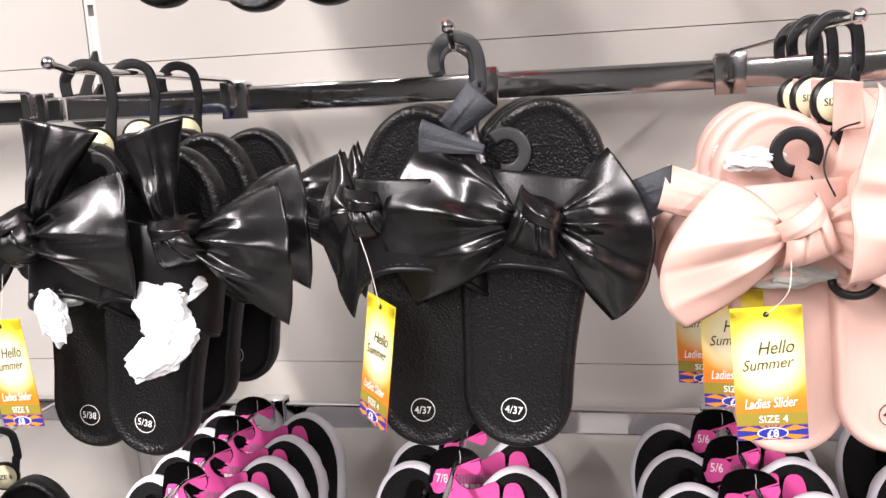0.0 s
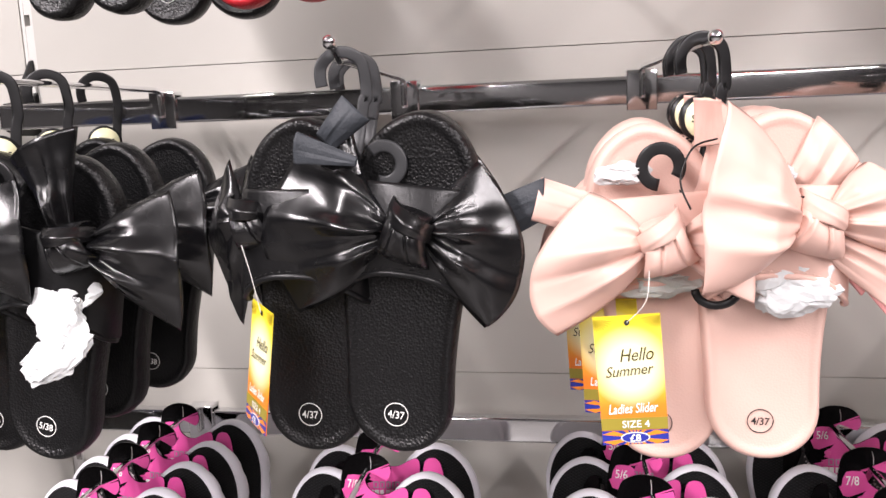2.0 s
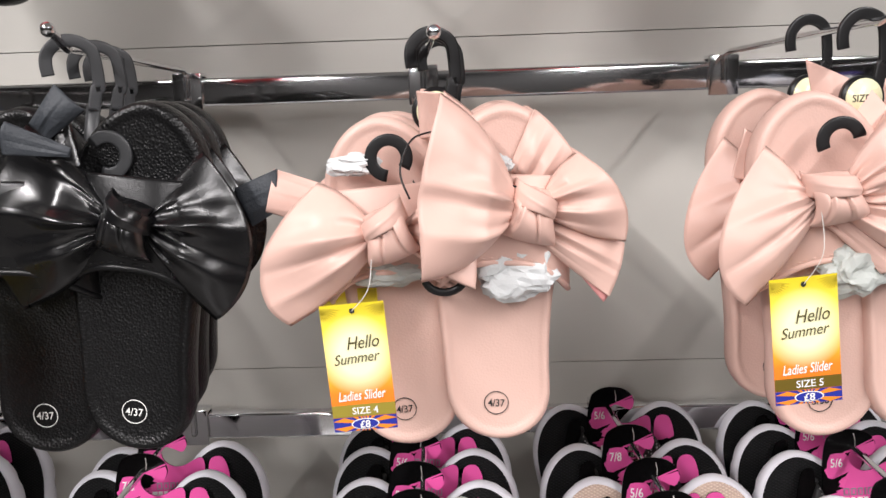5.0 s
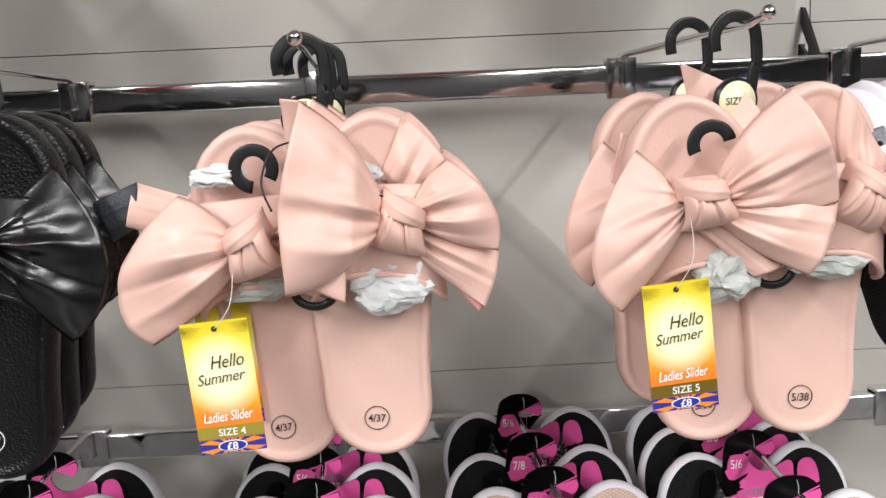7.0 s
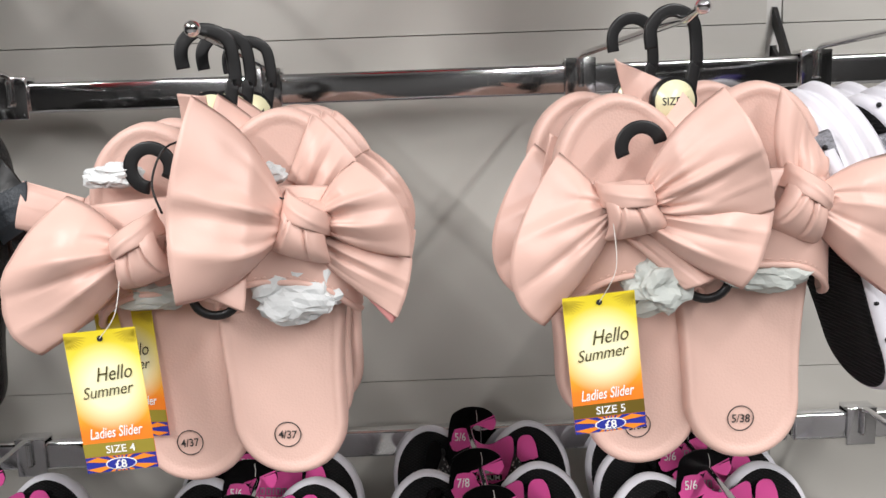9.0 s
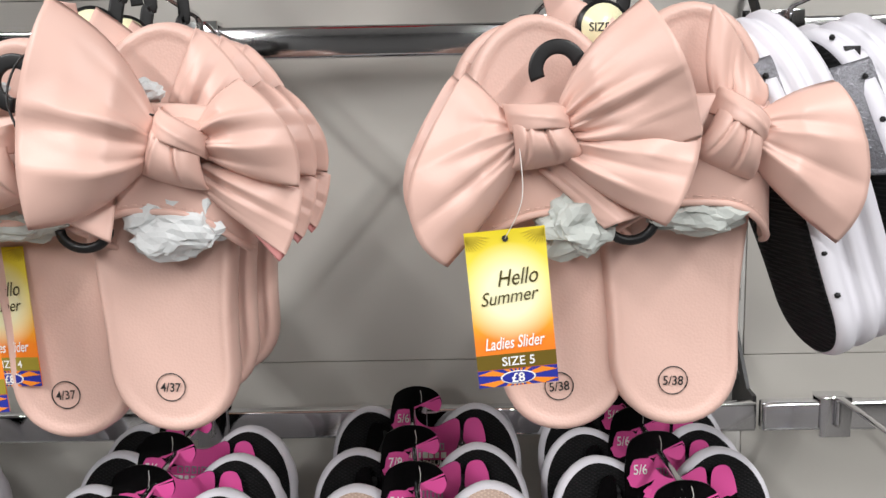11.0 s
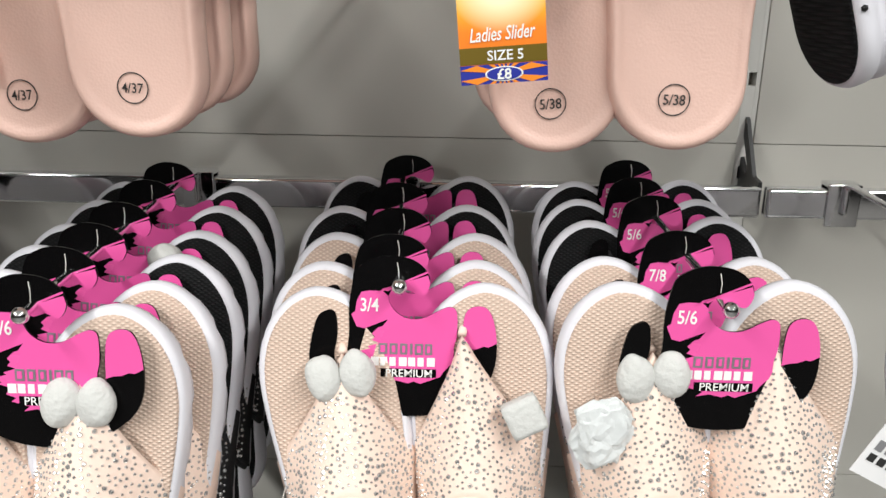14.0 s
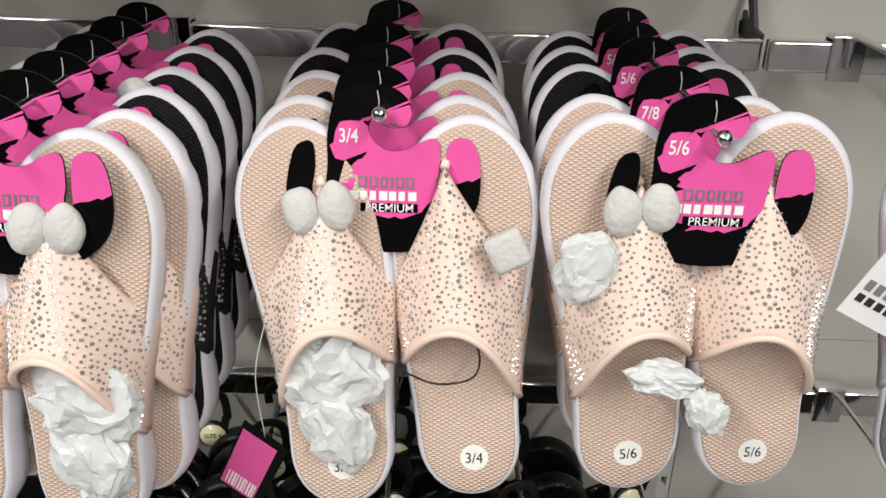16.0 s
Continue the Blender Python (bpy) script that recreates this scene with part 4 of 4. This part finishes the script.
# heels of the row above
plain_pair((-0.266, 0.585, TOP - 0.005), "small black slider sandals on the upper rail", (BLACK, BLACKSOLE, BLACKSTRAP), "3/36", "sliders on the upper rail", gap=0.048, lobes=False, scale=0.62)
plain_pair((-0.118, 0.585, TOP - 0.005), "small red slider sandals on the upper rail", (RED, RED, RED), "3/36", "sliders on the upper rail", gap=0.048, lobes=False, scale=0.62)
# full-size pairs out of view, added to throw shade on the upper wall
for x, y, src in ((-0.27, 0.80, low), (0.321, 0.72, red), (0.541, 0.74, low)):
    copy_thing(src, pose(x, y, TOP + 0.011, 0, 0, random.uniform(-4, 4)))
for y in (0.68, 0.76):
    copy_thing(low, pose(-0.655, y, LOW + 0.011, 0, 0, 6))


# ---- thong sandals on printed cards ----
def thong(foot, base, material, parent, apex, gems=True, seed=0, z_top=0.238):
    """The gem-set strap: from the toe post it spreads into a band over the foot."""
    def fn(u, v):
        c = v * 2 - 1
        a = abs(c)
        zt = z_top - (z_top - 0.152) * a ** 1.05
        zb = 0.088 + 0.050 * (1 - c * c) + 0.013 * c * foot.side
        z = zt + (zb - zt) * u
        side = half_width(z / 0.268, 0.071, 0.095) + 0.0018
        xt = apex * (1 - a) + c * side * (0.66 + 0.34 * a)
        x = xt + (c * side - xt) * u
        arch = (0.010 + 0.027 * u ** 0.9)
        y = 0.010 - 0.010 * (1 - a ** 4) - arch * max(0.0, 1 - c * c) ** 0.6
        return Vector((x + foot.side * 0.006 * math.sin(math.pi * z / 0.268) ** 1.5, y, z))
    bm = bmesh.new()
    grid_mesh(bm, fn, 16, 24)
    ob = part("strap", foot.put(bm), material, parent)
    md = ob.modifiers.new("thickness", "SOLIDIFY")
    md.thickness, md.offset = 0.003, 0
    bm = bmesh.new()
    sweep(bm, [fn(1, 0.01 + 0.98 * k / 24) + Vector((0, 0, 0)) for k in range(25)], 0.0052, 0.0048, n=8)
    part("edge_binding", foot.put(bm), material, ob)
    bm = bmesh.new()
    sweep(bm, [fn(0, 0.5) + Vector((0, 0.003, 0.0)), Vector((apex, 0.004, z_top + 0.004))], 0.006, n=8)
    part("toe_post", foot.put(bm), material, ob)
    if gems:
        rnd = random.Random(seed)
        bm = bmesh.new()
        taken = {}
        for _ in range(4500):
            u, v = rnd.uniform(0.04, 0.93), rnd.uniform(0.03, 0.97)
            p = fn(u, v)
            cx, cz = int(p.x // 0.0034), int(p.z // 0.0034)
            near = [q for dx in (-1, 0, 1) for dz in (-1, 0, 1) for q in taken.get((cx + dx, cz + dz), ())]
            if any((p - q).length_squared < 0.0033 ** 2 for q in near):
                continue
            taken.setdefault((cx, cz), []).append(p.copy())
            n_ = (fn(u + 0.01, v) - p).cross(fn(u, v + 0.01) - p).normalized()
            if n_.y > 0:
                n_ = -n_
            r = rnd.choice((0.0010, 0.0011, 0.0012, 0.0012, 0.0013, 0.0018))
            t1 = n_.orthogonal().normalized()
            t2 = n_.cross(t1)
            p = p + n_ * 0.0016
            ring = [bm.verts.new(p + (t1 * math.cos(q) + t2 * math.sin(q)) * r) for q in [math.pi * m_ / 3 for m_ in range(6)]]
            top = [bm.verts.new(p + n_ * r * 0.6 + (t1 * math.cos(q) + t2 * math.sin(q)) * r * 0.5) for q in [math.pi * m_ / 3 for m_ in range(6)]]
            for m_ in range(6):
                bm.faces.new((ring[m_], ring[(m_ + 1) % 6], top[(m_ + 1) % 6], top[m_]))
            bm.faces.new(top)
        tagged(part("gem_setting", foot.put(bm), GEM, ob, "scattered clear rhinestones", smooth=False), kind="stuff")
    return ob


def rounded(pts, steps=4):
    """A closed outline drawn smooth through its corners."""
    n, out = len(pts), []
    for i in range(n):
        p0, p1, p2, p3 = (Vector(pts[(i + k) % n]) for k in (-1, 0, 1, 2))
        for k in range(steps):
            q = k / steps
            v = 0.5 * ((2 * p1) + (p2 - p0) * q + (2 * p0 - 5 * p1 + 4 * p2 - p3) * q * q + (3 * p1 - p0 - 3 * p2 + p3) * q ** 3)
            out.append((v.x, v.y))
    return out


def display_card(parent, size, white=False):
    """The die-cut card that carries a pair: a hooked head on the prong, a body between the sandals and a rounded ear at each outer side."""
    base = WHITECARD if white else CARD
    mm = lambda pts: [(x / 1000, z / 1000) for x, z in pts]
    head = [(-31, -27), (-31, -6), (-27, 15), (-20, 22), (-8, 26), (8, 24.5), (18, 18), (21.5, 9), (17, 0.5), (7, 4), (-1, 6), (-5, 1), (-4.8, -4), (-1, -10), (7, -14.6), (17, -14.3), (27.5, -9), (34.5, -6.5), (39, -10), (39.3, -25), (37.5, -34)]
    ears = [(39, -42), (42.5, -36), (42.8, -24), (44.5, -11), (50, -6), (58.5, -7), (63.5, -17), (65.5, -34), (63.5, -49), (57, -60), (44, -70), (30, -77), (13, -80), (-8, -79), (-26, -73), (-44, -63), (-54, -53), (-57, -40), (-52.5, -17), (-46, -10.5), (-40, -12), (-38.5, -26), (-40.5, -42), (-35, -50)]
    cut = rounded(mm(head + ears))
    card = part("display_card", flat_poly(bmesh.new(), cut, -0.0008, 0.0008), base, parent, "die-cut glossy display card", smooth=False)

    def ink_on(name, pts, material, d=0.0012):
        return part(name, flat_poly(bmesh.new(), pts, -d, -d + 0.0003), material, card, smooth=False)
    if white:
        part("print_ring", sweep(bmesh.new(), [(0.012 * math.cos(a) + 0.005, -0.0012, 0.012 * math.sin(a) - 0.04) for a in [2 * math.pi * k / 24 for k in range(25)]], 0.0008, n=4), GINK, card)
    else:
        edge = [(-23, 2.3), (-26, -3.6), (-27, -10.6), (-29.5, -12.4), (-28, -16), (-26, -20.5), (-21, -21.8), (-5.5, -15.4), (-9, -20), (-12, -21), (-16, -25), (-14, -27), (-16, -29.5), (-11, -31.2), (-18.6, -33.6), (-17, -35), (-26, -37.4), (-20, -39.6), (-22, -41), (-15, -43), (-18, -47), (-12, -49.4), (-15, -51.6),
                (-4, -54.5), (-8, -57.6), (0, -56), (8, -57.8), (11.7, -56.4), (16, -58), (25.5, -54.4), (29, -53), (30.7, -50), (37.4, -43)]
        ink_on("pink_print", mm(edge) + cut[80:44:-1] + mm([(-9, 3), (-17.6, 3.3)]), HOTPINK)
        ink_on("pink_print", mm([(-14, 0.9), (-13, 2.2), (19.6, 16.6), (20.2, 15.4)]), HOTPINK)
        ink_on("pink_print", mm([(-6, 3), (-10, 4.3), (20.0, 13.9)]) + cut[28:41], HOTPINK)
        ink_on("pink_print", cut[88:112] + mm([(60, -32.6), (57, -32), (52, -34), (47, -34.4)]), HOTPINK)
    # a wire staple through the head
    bm = bmesh.new()
    sweep(bm, [(0.000, -0.0014, 0.022), (0.0012, -0.0020, 0.016), (0.0008, -0.0020, 0.010)], 0.0006, n=5)
    part("staple", bm, NYLON, card)
    lettering(size, 0.0118, -0.0175, -0.0060, -0.0016, WINK, card, bold=0.012, tall=1.25)
    # the maker's name stays plain blocks
    for k, (x, wide) in enumerate(((-11.5, 5.6), (-4.2, 5.0), (2.6, 4.6), (9.0, 1.6), (12.2, 5.2), (18.8, 4.6))):
        bm = bmesh.new()
        box(bm, x / 1000, -0.0016, -0.0384, (x + wide) / 1000, -0.0013, -0.0312)
        block = part("name_block", bm, GINK, card, smooth=False)
        if wide > 2 and not white:
            part("block_inset", box(bmesh.new(), (x + 1.3) / 1000, -0.0019, -0.0371, (x + wide - 1.3) / 1000, -0.0017, -0.0325), HOTPINK, block, smooth=False)
    for k in range(7):
        x = -0.0165 + k * 0.0061
        bm = bmesh.new()
        box(bm, x, -0.0016, -0.0462, x + (0.0052, 0.0046, 0.0040)[k % 3], -0.0013, -0.0404)
        part("name_block", bm, INK if white else WINK, card, smooth=False)
    part("name_bar", box(bmesh.new(), -0.0100, -0.0017, -0.0536, 0.0262, -0.0013, -0.0480), CARD if not white else GINK, card, smooth=False)
    lettering("PREMIUM", 0.0300, 0.0085, -0.0508, -0.0021, WINK, card, bold=0.005)
    return card


def thong_pair(place, label, beige, size, group, stuff=(0, 0), cotton=False, gems=True, white=False, extras=False, seed=0, feet=None, head=(0, -0.005, 0)):
    """Two thong sandals on a card; the origin is where the card hangs on its prong."""
    ob = thing("thong_sandal_pair", place, label, "sandals", group)
    bed, cloth = (MESHP, NUDE) if beige else (MESHB, BLKSTRAP)
    if white:
        bed, cloth = GLITTER, WHITECARD
    feet = feet or ((-0.021, -0.036, -0.266, -7.5, -9.5), (0.066, -0.036, -0.265, -2.6, -9.5))
    feet = [Foot((x, y + 0.004, z), lean, pitch, sd) for (x, y, z, lean, pitch), sd in zip(feet, (1, -1))]
    for i, f in enumerate(feet):
        s = sole(f, 0.268, 0.071, 0.095, 0.028, EVA, ob, taper=0.5, ribs=True, label="white foam sole")
        footbed(f, 0.268, 0.071, 0.095, bed, s)
        thong(f, bed, cloth, s, 0.014 if i == 0 else -0.014, gems, seed + i, 0.226 if cotton and i == cotton - 1 else 0.238)
        if stuff[i]:
            c = f.at(0.004, -0.014, 0.112)
            crumple(f.at(0.003, -0.012, 0.103), (0.034, 0.018, 0.036) if stuff[i] > 1 else (0.033, 0.016, 0.028), PAPER, s, seed + 5 + i, fine=3)
            if stuff[i] > 1:
                crumple(f.at(0.006, -0.012, 0.066), (0.024, 0.011, 0.036), PAPER, s, seed + 90 + i, lean=-4, fine=3)
        if beige:
            bm = bmesh.new()
            flat_poly(bm, oval(0.002, 0.032, 0.0098, 0.0098), -0.0016, 0.0008)
            part("size_sticker", f.put(bm), WINK, s, "round white size sticker", smooth=False)
            t = lettering(size, 0.0115, 0.002, 0.032, -0.0019, INK, s, name="size_print", tall=1.2)
            t.data.transform(f.m)
    if cotton:
        f = feet[1 if cotton == 2 else 0]
        for x, z in ((-0.025, 0.212), (-0.004, 0.213)) if cotton == 2 else ((0.003, 0.212), (0.025, 0.213)):
            bm = bmesh.new()
            bmesh.ops.create_icosphere(bm, subdivisions=4, radius=0.0122)
            for v in bm.verts:
                v.co *= 1 + 0.14 * noise.noise(v.co * 80 + Vector((x * 900, seed, 0))) + 0.02 * noise.noise(v.co * 300)
                v.co = (v.co.x * 0.95, v.co.y * 0.62, v.co.z * 1.28)
            bmesh.ops.translate(bm, verts=bm.verts, vec=(x, -0.016, z))
            part("cotton_pad", f.put(bm), COTTON, ob, "white cotton wool pad at the toe post")
    card = display_card(ob, size, white)
    card.matrix_basis = pose(head[0], 0.002, head[1], feet[0].pitch * 0.9, head[2], 0)
    if extras:
        f = feet[1]
        bm = bmesh.new()
        box(bm, -0.012, -0.034, -0.012, 0.012, -0.022, 0.012, 0.004)
        bmesh.ops.transform(bm, matrix=pose(0.023, 0, 0.190, 0, -24, 0), verts=bm.verts)
        part("foam_pad", f.put(bm), COTTON, ob, "square white foam pad")
        bm = bmesh.new()
        sweep(bm, smooth_path([f.at(-0.016, -0.022, 0.142), f.at(0.004, -0.024, 0.125), f.at(0.002, -0.026, 0.105), f.at(-0.022, -0.022, 0.098), f.at(-0.044, -0.012, 0.102)], 8), 0.0014, n=6)
        sweep(bm, smooth_path([f.at(-0.044, -0.012, 0.102), f.at(-0.050, -0.008, 0.08), f.at(-0.052, -0.004, 0.045)], 8), 0.0014, n=6)
        part("elastic_cord", bm, PLASTIC, ob, "thin black elastic cord")
        m = pose(-0.078, -0.022, -0.226, 6, 0, 0) @ pose(0, 0, 0, 0, 24, -20) @ Matrix.Diagonal((1.35, 1, 1.3, 1))
        bm = bmesh.new()
        box(bm, -0.014, 0, -0.060, 0.014, 0.0008, 0.0)
        bmesh.ops.transform(bm, matrix=m, verts=bm.verts)
        tg = part("barcode_tag", bm, CARD, ob, "black and pink barcode tag", smooth=False)
        bm = bmesh.new()
        box(bm, -0.0125, -0.0006, -0.058, 0.009, -0.0002, -0.006)
        bmesh.ops.transform(bm, matrix=m, verts=bm.verts)
        part("pink_print", bm, HOTPINK, tg, smooth=False)
        bm = bmesh.new()
        for k in range(10):
            box(bm, -0.010 + k * 0.0019, -0.001, -0.056, -0.0092 + k * 0.0019 + (k % 3) * 0.0003, -0.0006, -0.044)
        bmesh.ops.transform(bm, matrix=m, verts=bm.verts)
        part("barcode", bm, WINK, tg, smooth=False)
        bm = bmesh.new()
        sweep(bm, smooth_path([m @ Vector((0, 0, -0.002)), Vector((-0.080, -0.03, -0.17)), Vector((-0.072, -0.02, -0.13))], 6), 0.0007, n=5)
        part("tie_thread", bm, NYLON, ob)
    return ob


HZ = LOW + 0.0045
beige_back = thong_pair((0.369, 0.645, HZ), "beige knit thong sandals with gem-set straps on a card", True, "5/6", "beige thong sandals", seed=60)
black_back = thong_pair((0.352, 0.790, HZ), "black knit thong sandals with white soles on a card", False, "5/6", "black thong sandals", seed=70)
black_seven = thong_pair((0.360, 0.745, HZ), "black knit thong sandals on a size seven card", False, "7/8", "black thong sandals", gems=False, seed=72)
beige_seven = thong_pair((0.570, 0.645, HZ), "beige knit thong sandals on a size seven card", True, "7/8", "beige thong sandals", seed=62)
black_seven.matrix_basis = pose(0.361, 0.780, HZ + 0.005, 0, 0, 1)
black_back.matrix_basis = pose(0.362, 0.892, HZ + 0.005, 0, 0, -2)
beige_back.matrix_basis = pose(0.368, 0.638, HZ + 0.003, 0, 0, 1)
beige_seven.matrix_basis = pose(0.568, 0.658, HZ + 0.004, 0, 1, 2)
thong_pair(pose(0.3705, 0.600, HZ), "beige thong sandals stuffed with white tissue, on a card", True, "3/4", "beige thong sandals", stuff=(2, 0), cotton=True, extras=True, seed=1, feet=((-0.0185, -0.055, -0.2625, -8.1, -12.0), (0.0685, -0.040, -0.2625, -2.6, -8.7)))
tissue_pair = thong_pair(pose(0.5715, 0.572, HZ + 0.004), "beige thong sandals with tissue under the straps", True, "5/6", "beige thong sandals", cotton=True, seed=11, feet=((-0.0235, -0.009, -0.2585, -8.1, -4.8), (0.0605, -0.003, -0.2575, -2.7, -3.5)), head=(-0.004, -0.001, 0))
crumple((-0.069, -0.010, -0.082), (0.021, 0.008, 0.026), PAPER, tissue_pair, 14, fine=3, lean=8)
crumple((-0.016, -0.026, -0.150), (0.026, 0.013, 0.012), PAPER, tissue_pair, 15, fine=3, lean=10)
crumple((0.012, -0.030, -0.172), (0.013, 0.008, 0.020), PAPER, tissue_pair, 16, fine=3, lean=-24)
thong_pair(pose(0.166, 0.543, HZ + 0.002), "beige thong sandals with cotton pads and tissue", True, "5/6", "beige thong sandals", stuff=(1, 2), cotton=2, seed=21, feet=((-0.064, -0.030, -0.267, -1.5, -9.0), (0.024, -0.031, -0.266, 3.2, -9.0)), head=(-0.006, -0.004, 0))
copy_thing(beige_back, pose(0.367, 0.702, HZ + 0.004, 0, 0, -2))
for src, x, y, turn in ((black_back, 0.571, 0.762, 3), (black_back, 0.570, 0.826, -1), (black_back, 0.575, 0.900, 1),
                        (beige_back, 0.157, 0.594, 3.0), (black_back, 0.155, 0.648, 2.5), (black_back, 0.152, 0.705, 2.0), (black_back, 0.147, 0.778, 2.0), (black_back, 0.142, 0.848, 1.5),
                        (black_seven, -0.117, 0.735, -3), (black_back, -0.120, 0.800, 2),
                        (black_back, -0.376, 0.680, -8), (black_back, -0.378, 0.740, -6), (black_back, -0.379, 0.800, -8), (black_back, -0.381, 0.860, -4)):
    lean = turn if 0.1 < x < 0.2 else random.uniform(-1.5, 1.5)
    made = copy_thing(src, pose(x, y, HZ + 0.003, 0, lean, -4 if 0.1 < x < 0.2 else turn))
    if src is black_back and abs(x - 0.152) < 0.001:
        bm = bmesh.new()
        bmesh.ops.create_icosphere(bm, subdivisions=3, radius=0.0135)
        for v in bm.verts:
            v.co *= 1 + 0.12 * noise.noise(v.co * 90)
        bmesh.ops.translate(bm, verts=bm.verts, vec=(0.040, -0.016, -0.016))
        part("cotton_pad", bm, COTTON, made, "grey-white cotton wool pad")
white_pair = thong_pair(pose(0.800, 0.61, HZ, 0, 0, -24), "white and grey glitter thong sandals on a white card", False, "5/6", "white thong sandals", gems=False, white=True, seed=31)


m = white_pair.matrix_basis.inverted() @ pose(0.728, 0.572, 1.138, 0, 24, -12)
swing = part("swing_card", box(bmesh.new(), -0.022, 0, -0.095, 0.030, 0.0008, 0.0), WHITECARD, white_pair, "white and grey printed card", smooth=False)
swing.matrix_basis = m
part("print_ring", sweep(bmesh.new(), [(0.002 + 0.012 * math.cos(a), -0.0006, -0.045 + 0.012 * math.sin(a)) for a in [2 * math.pi * k / 24 for k in range(25)]], 0.0007, n=4), GINK, swing)
for k in range(6):
    part("name_block", box(bmesh.new(), -0.018 + k * 0.0068, -0.0005, -0.074, -0.0132 + k * 0.0068, -0.0002, -0.066), GINK, swing, smooth=False)
    part("name_block", box(bmesh.new(), -0.018 + k * 0.0068, -0.0005, -0.083, -0.0132 + k * 0.0068, -0.0002, -0.077), INK, swing, smooth=False)


# ---- white sports sandals in the next bay ----
def sport_pair(place, disc, words, group):
    ob = thing("sport_sandal_pair", place, "white chunky ribbed sports sandals with black mesh footbed", "sandals", group)
    for i, (x, y) in enumerate(((-0.056, 0.004), (0.014, 0.030))):
        m = Matrix.Translation((x, y, -0.266)) @ Matrix.Rotation(radians(-21), 4, "Y") @ Matrix.Rotation(radians(-84), 4, "Z")
        f = Foot((0, 0, 0), 0, 0, 1)
        f.m = m @ f.m
        s = sole(f, 0.226, 0.078, 0.094, 0.046, EVA, ob, layers=5, label="white ribbed foam sole")
        footbed(f, 0.226, 0.078, 0.094, MESHB, s)
        strap(f, 0.094, 0.150, 0.200, 0.034, GLITTER, s)
        for k in range(7):
            bm = bmesh.new()
            z = 0.05 + k * 0.028
            h = half_width(z / 0.226, 0.078, 0.094)
            bmesh.ops.create_icosphere(bm, subdivisions=1, radius=0.0021, matrix=Matrix.Translation((h + 0.004, 0.004, z)))
            part("sole_stud", f.put(bm), PLASTIC, s, "small black stud")
    hg = hanger(ob, 0.0, 0.0, -0.0085, 0.036, disc=False, turn=15)
    bm = bmesh.new()
    flat_poly(bm, oval(-0.004, -0.046, 0.021, 0.021), -0.004, 0.001)
    part("size_disc", bm, disc, hg, "round holographic size disc")
    lettering(words, 0.008, -0.004, -0.047, -0.0046, INK, hg, bold=0.01)
    bm = bmesh.new()
    box(bm, -0.05, -0.003, -0.085, 0.05, 0.003, -0.073, 0.001)
    part("clip_bar", bm, PLASTIC, hg, "black plastic clip bar")
    part("stem", box(bmesh.new(), -0.006, -0.0042, -0.09, 0.006, -0.0031, -0.03), PLASTIC, hg)
    for sx in (-1, 1):
        part("clip", box(bmesh.new(), sx * 0.048 - 0.005, -0.0045, -0.10, sx * 0.048 + 0.005, 0.0045, -0.066, 0.001), PLASTIC, hg)
        part("clip", box(bmesh.new(), sx * 0.030 - 0.009, -0.006, -0.105, sx * 0.030 + 0.009, 0.0044, -0.08, 0.001), PLASTIC, hg)
    return ob


sport_pair((0.694, 0.615, UP + 0.011), DISCBLUE, "4", "sports sandals")
sport_pair((0.760, 0.70, UP + 0.011), BLUEGEL, "5", "sports sandals")
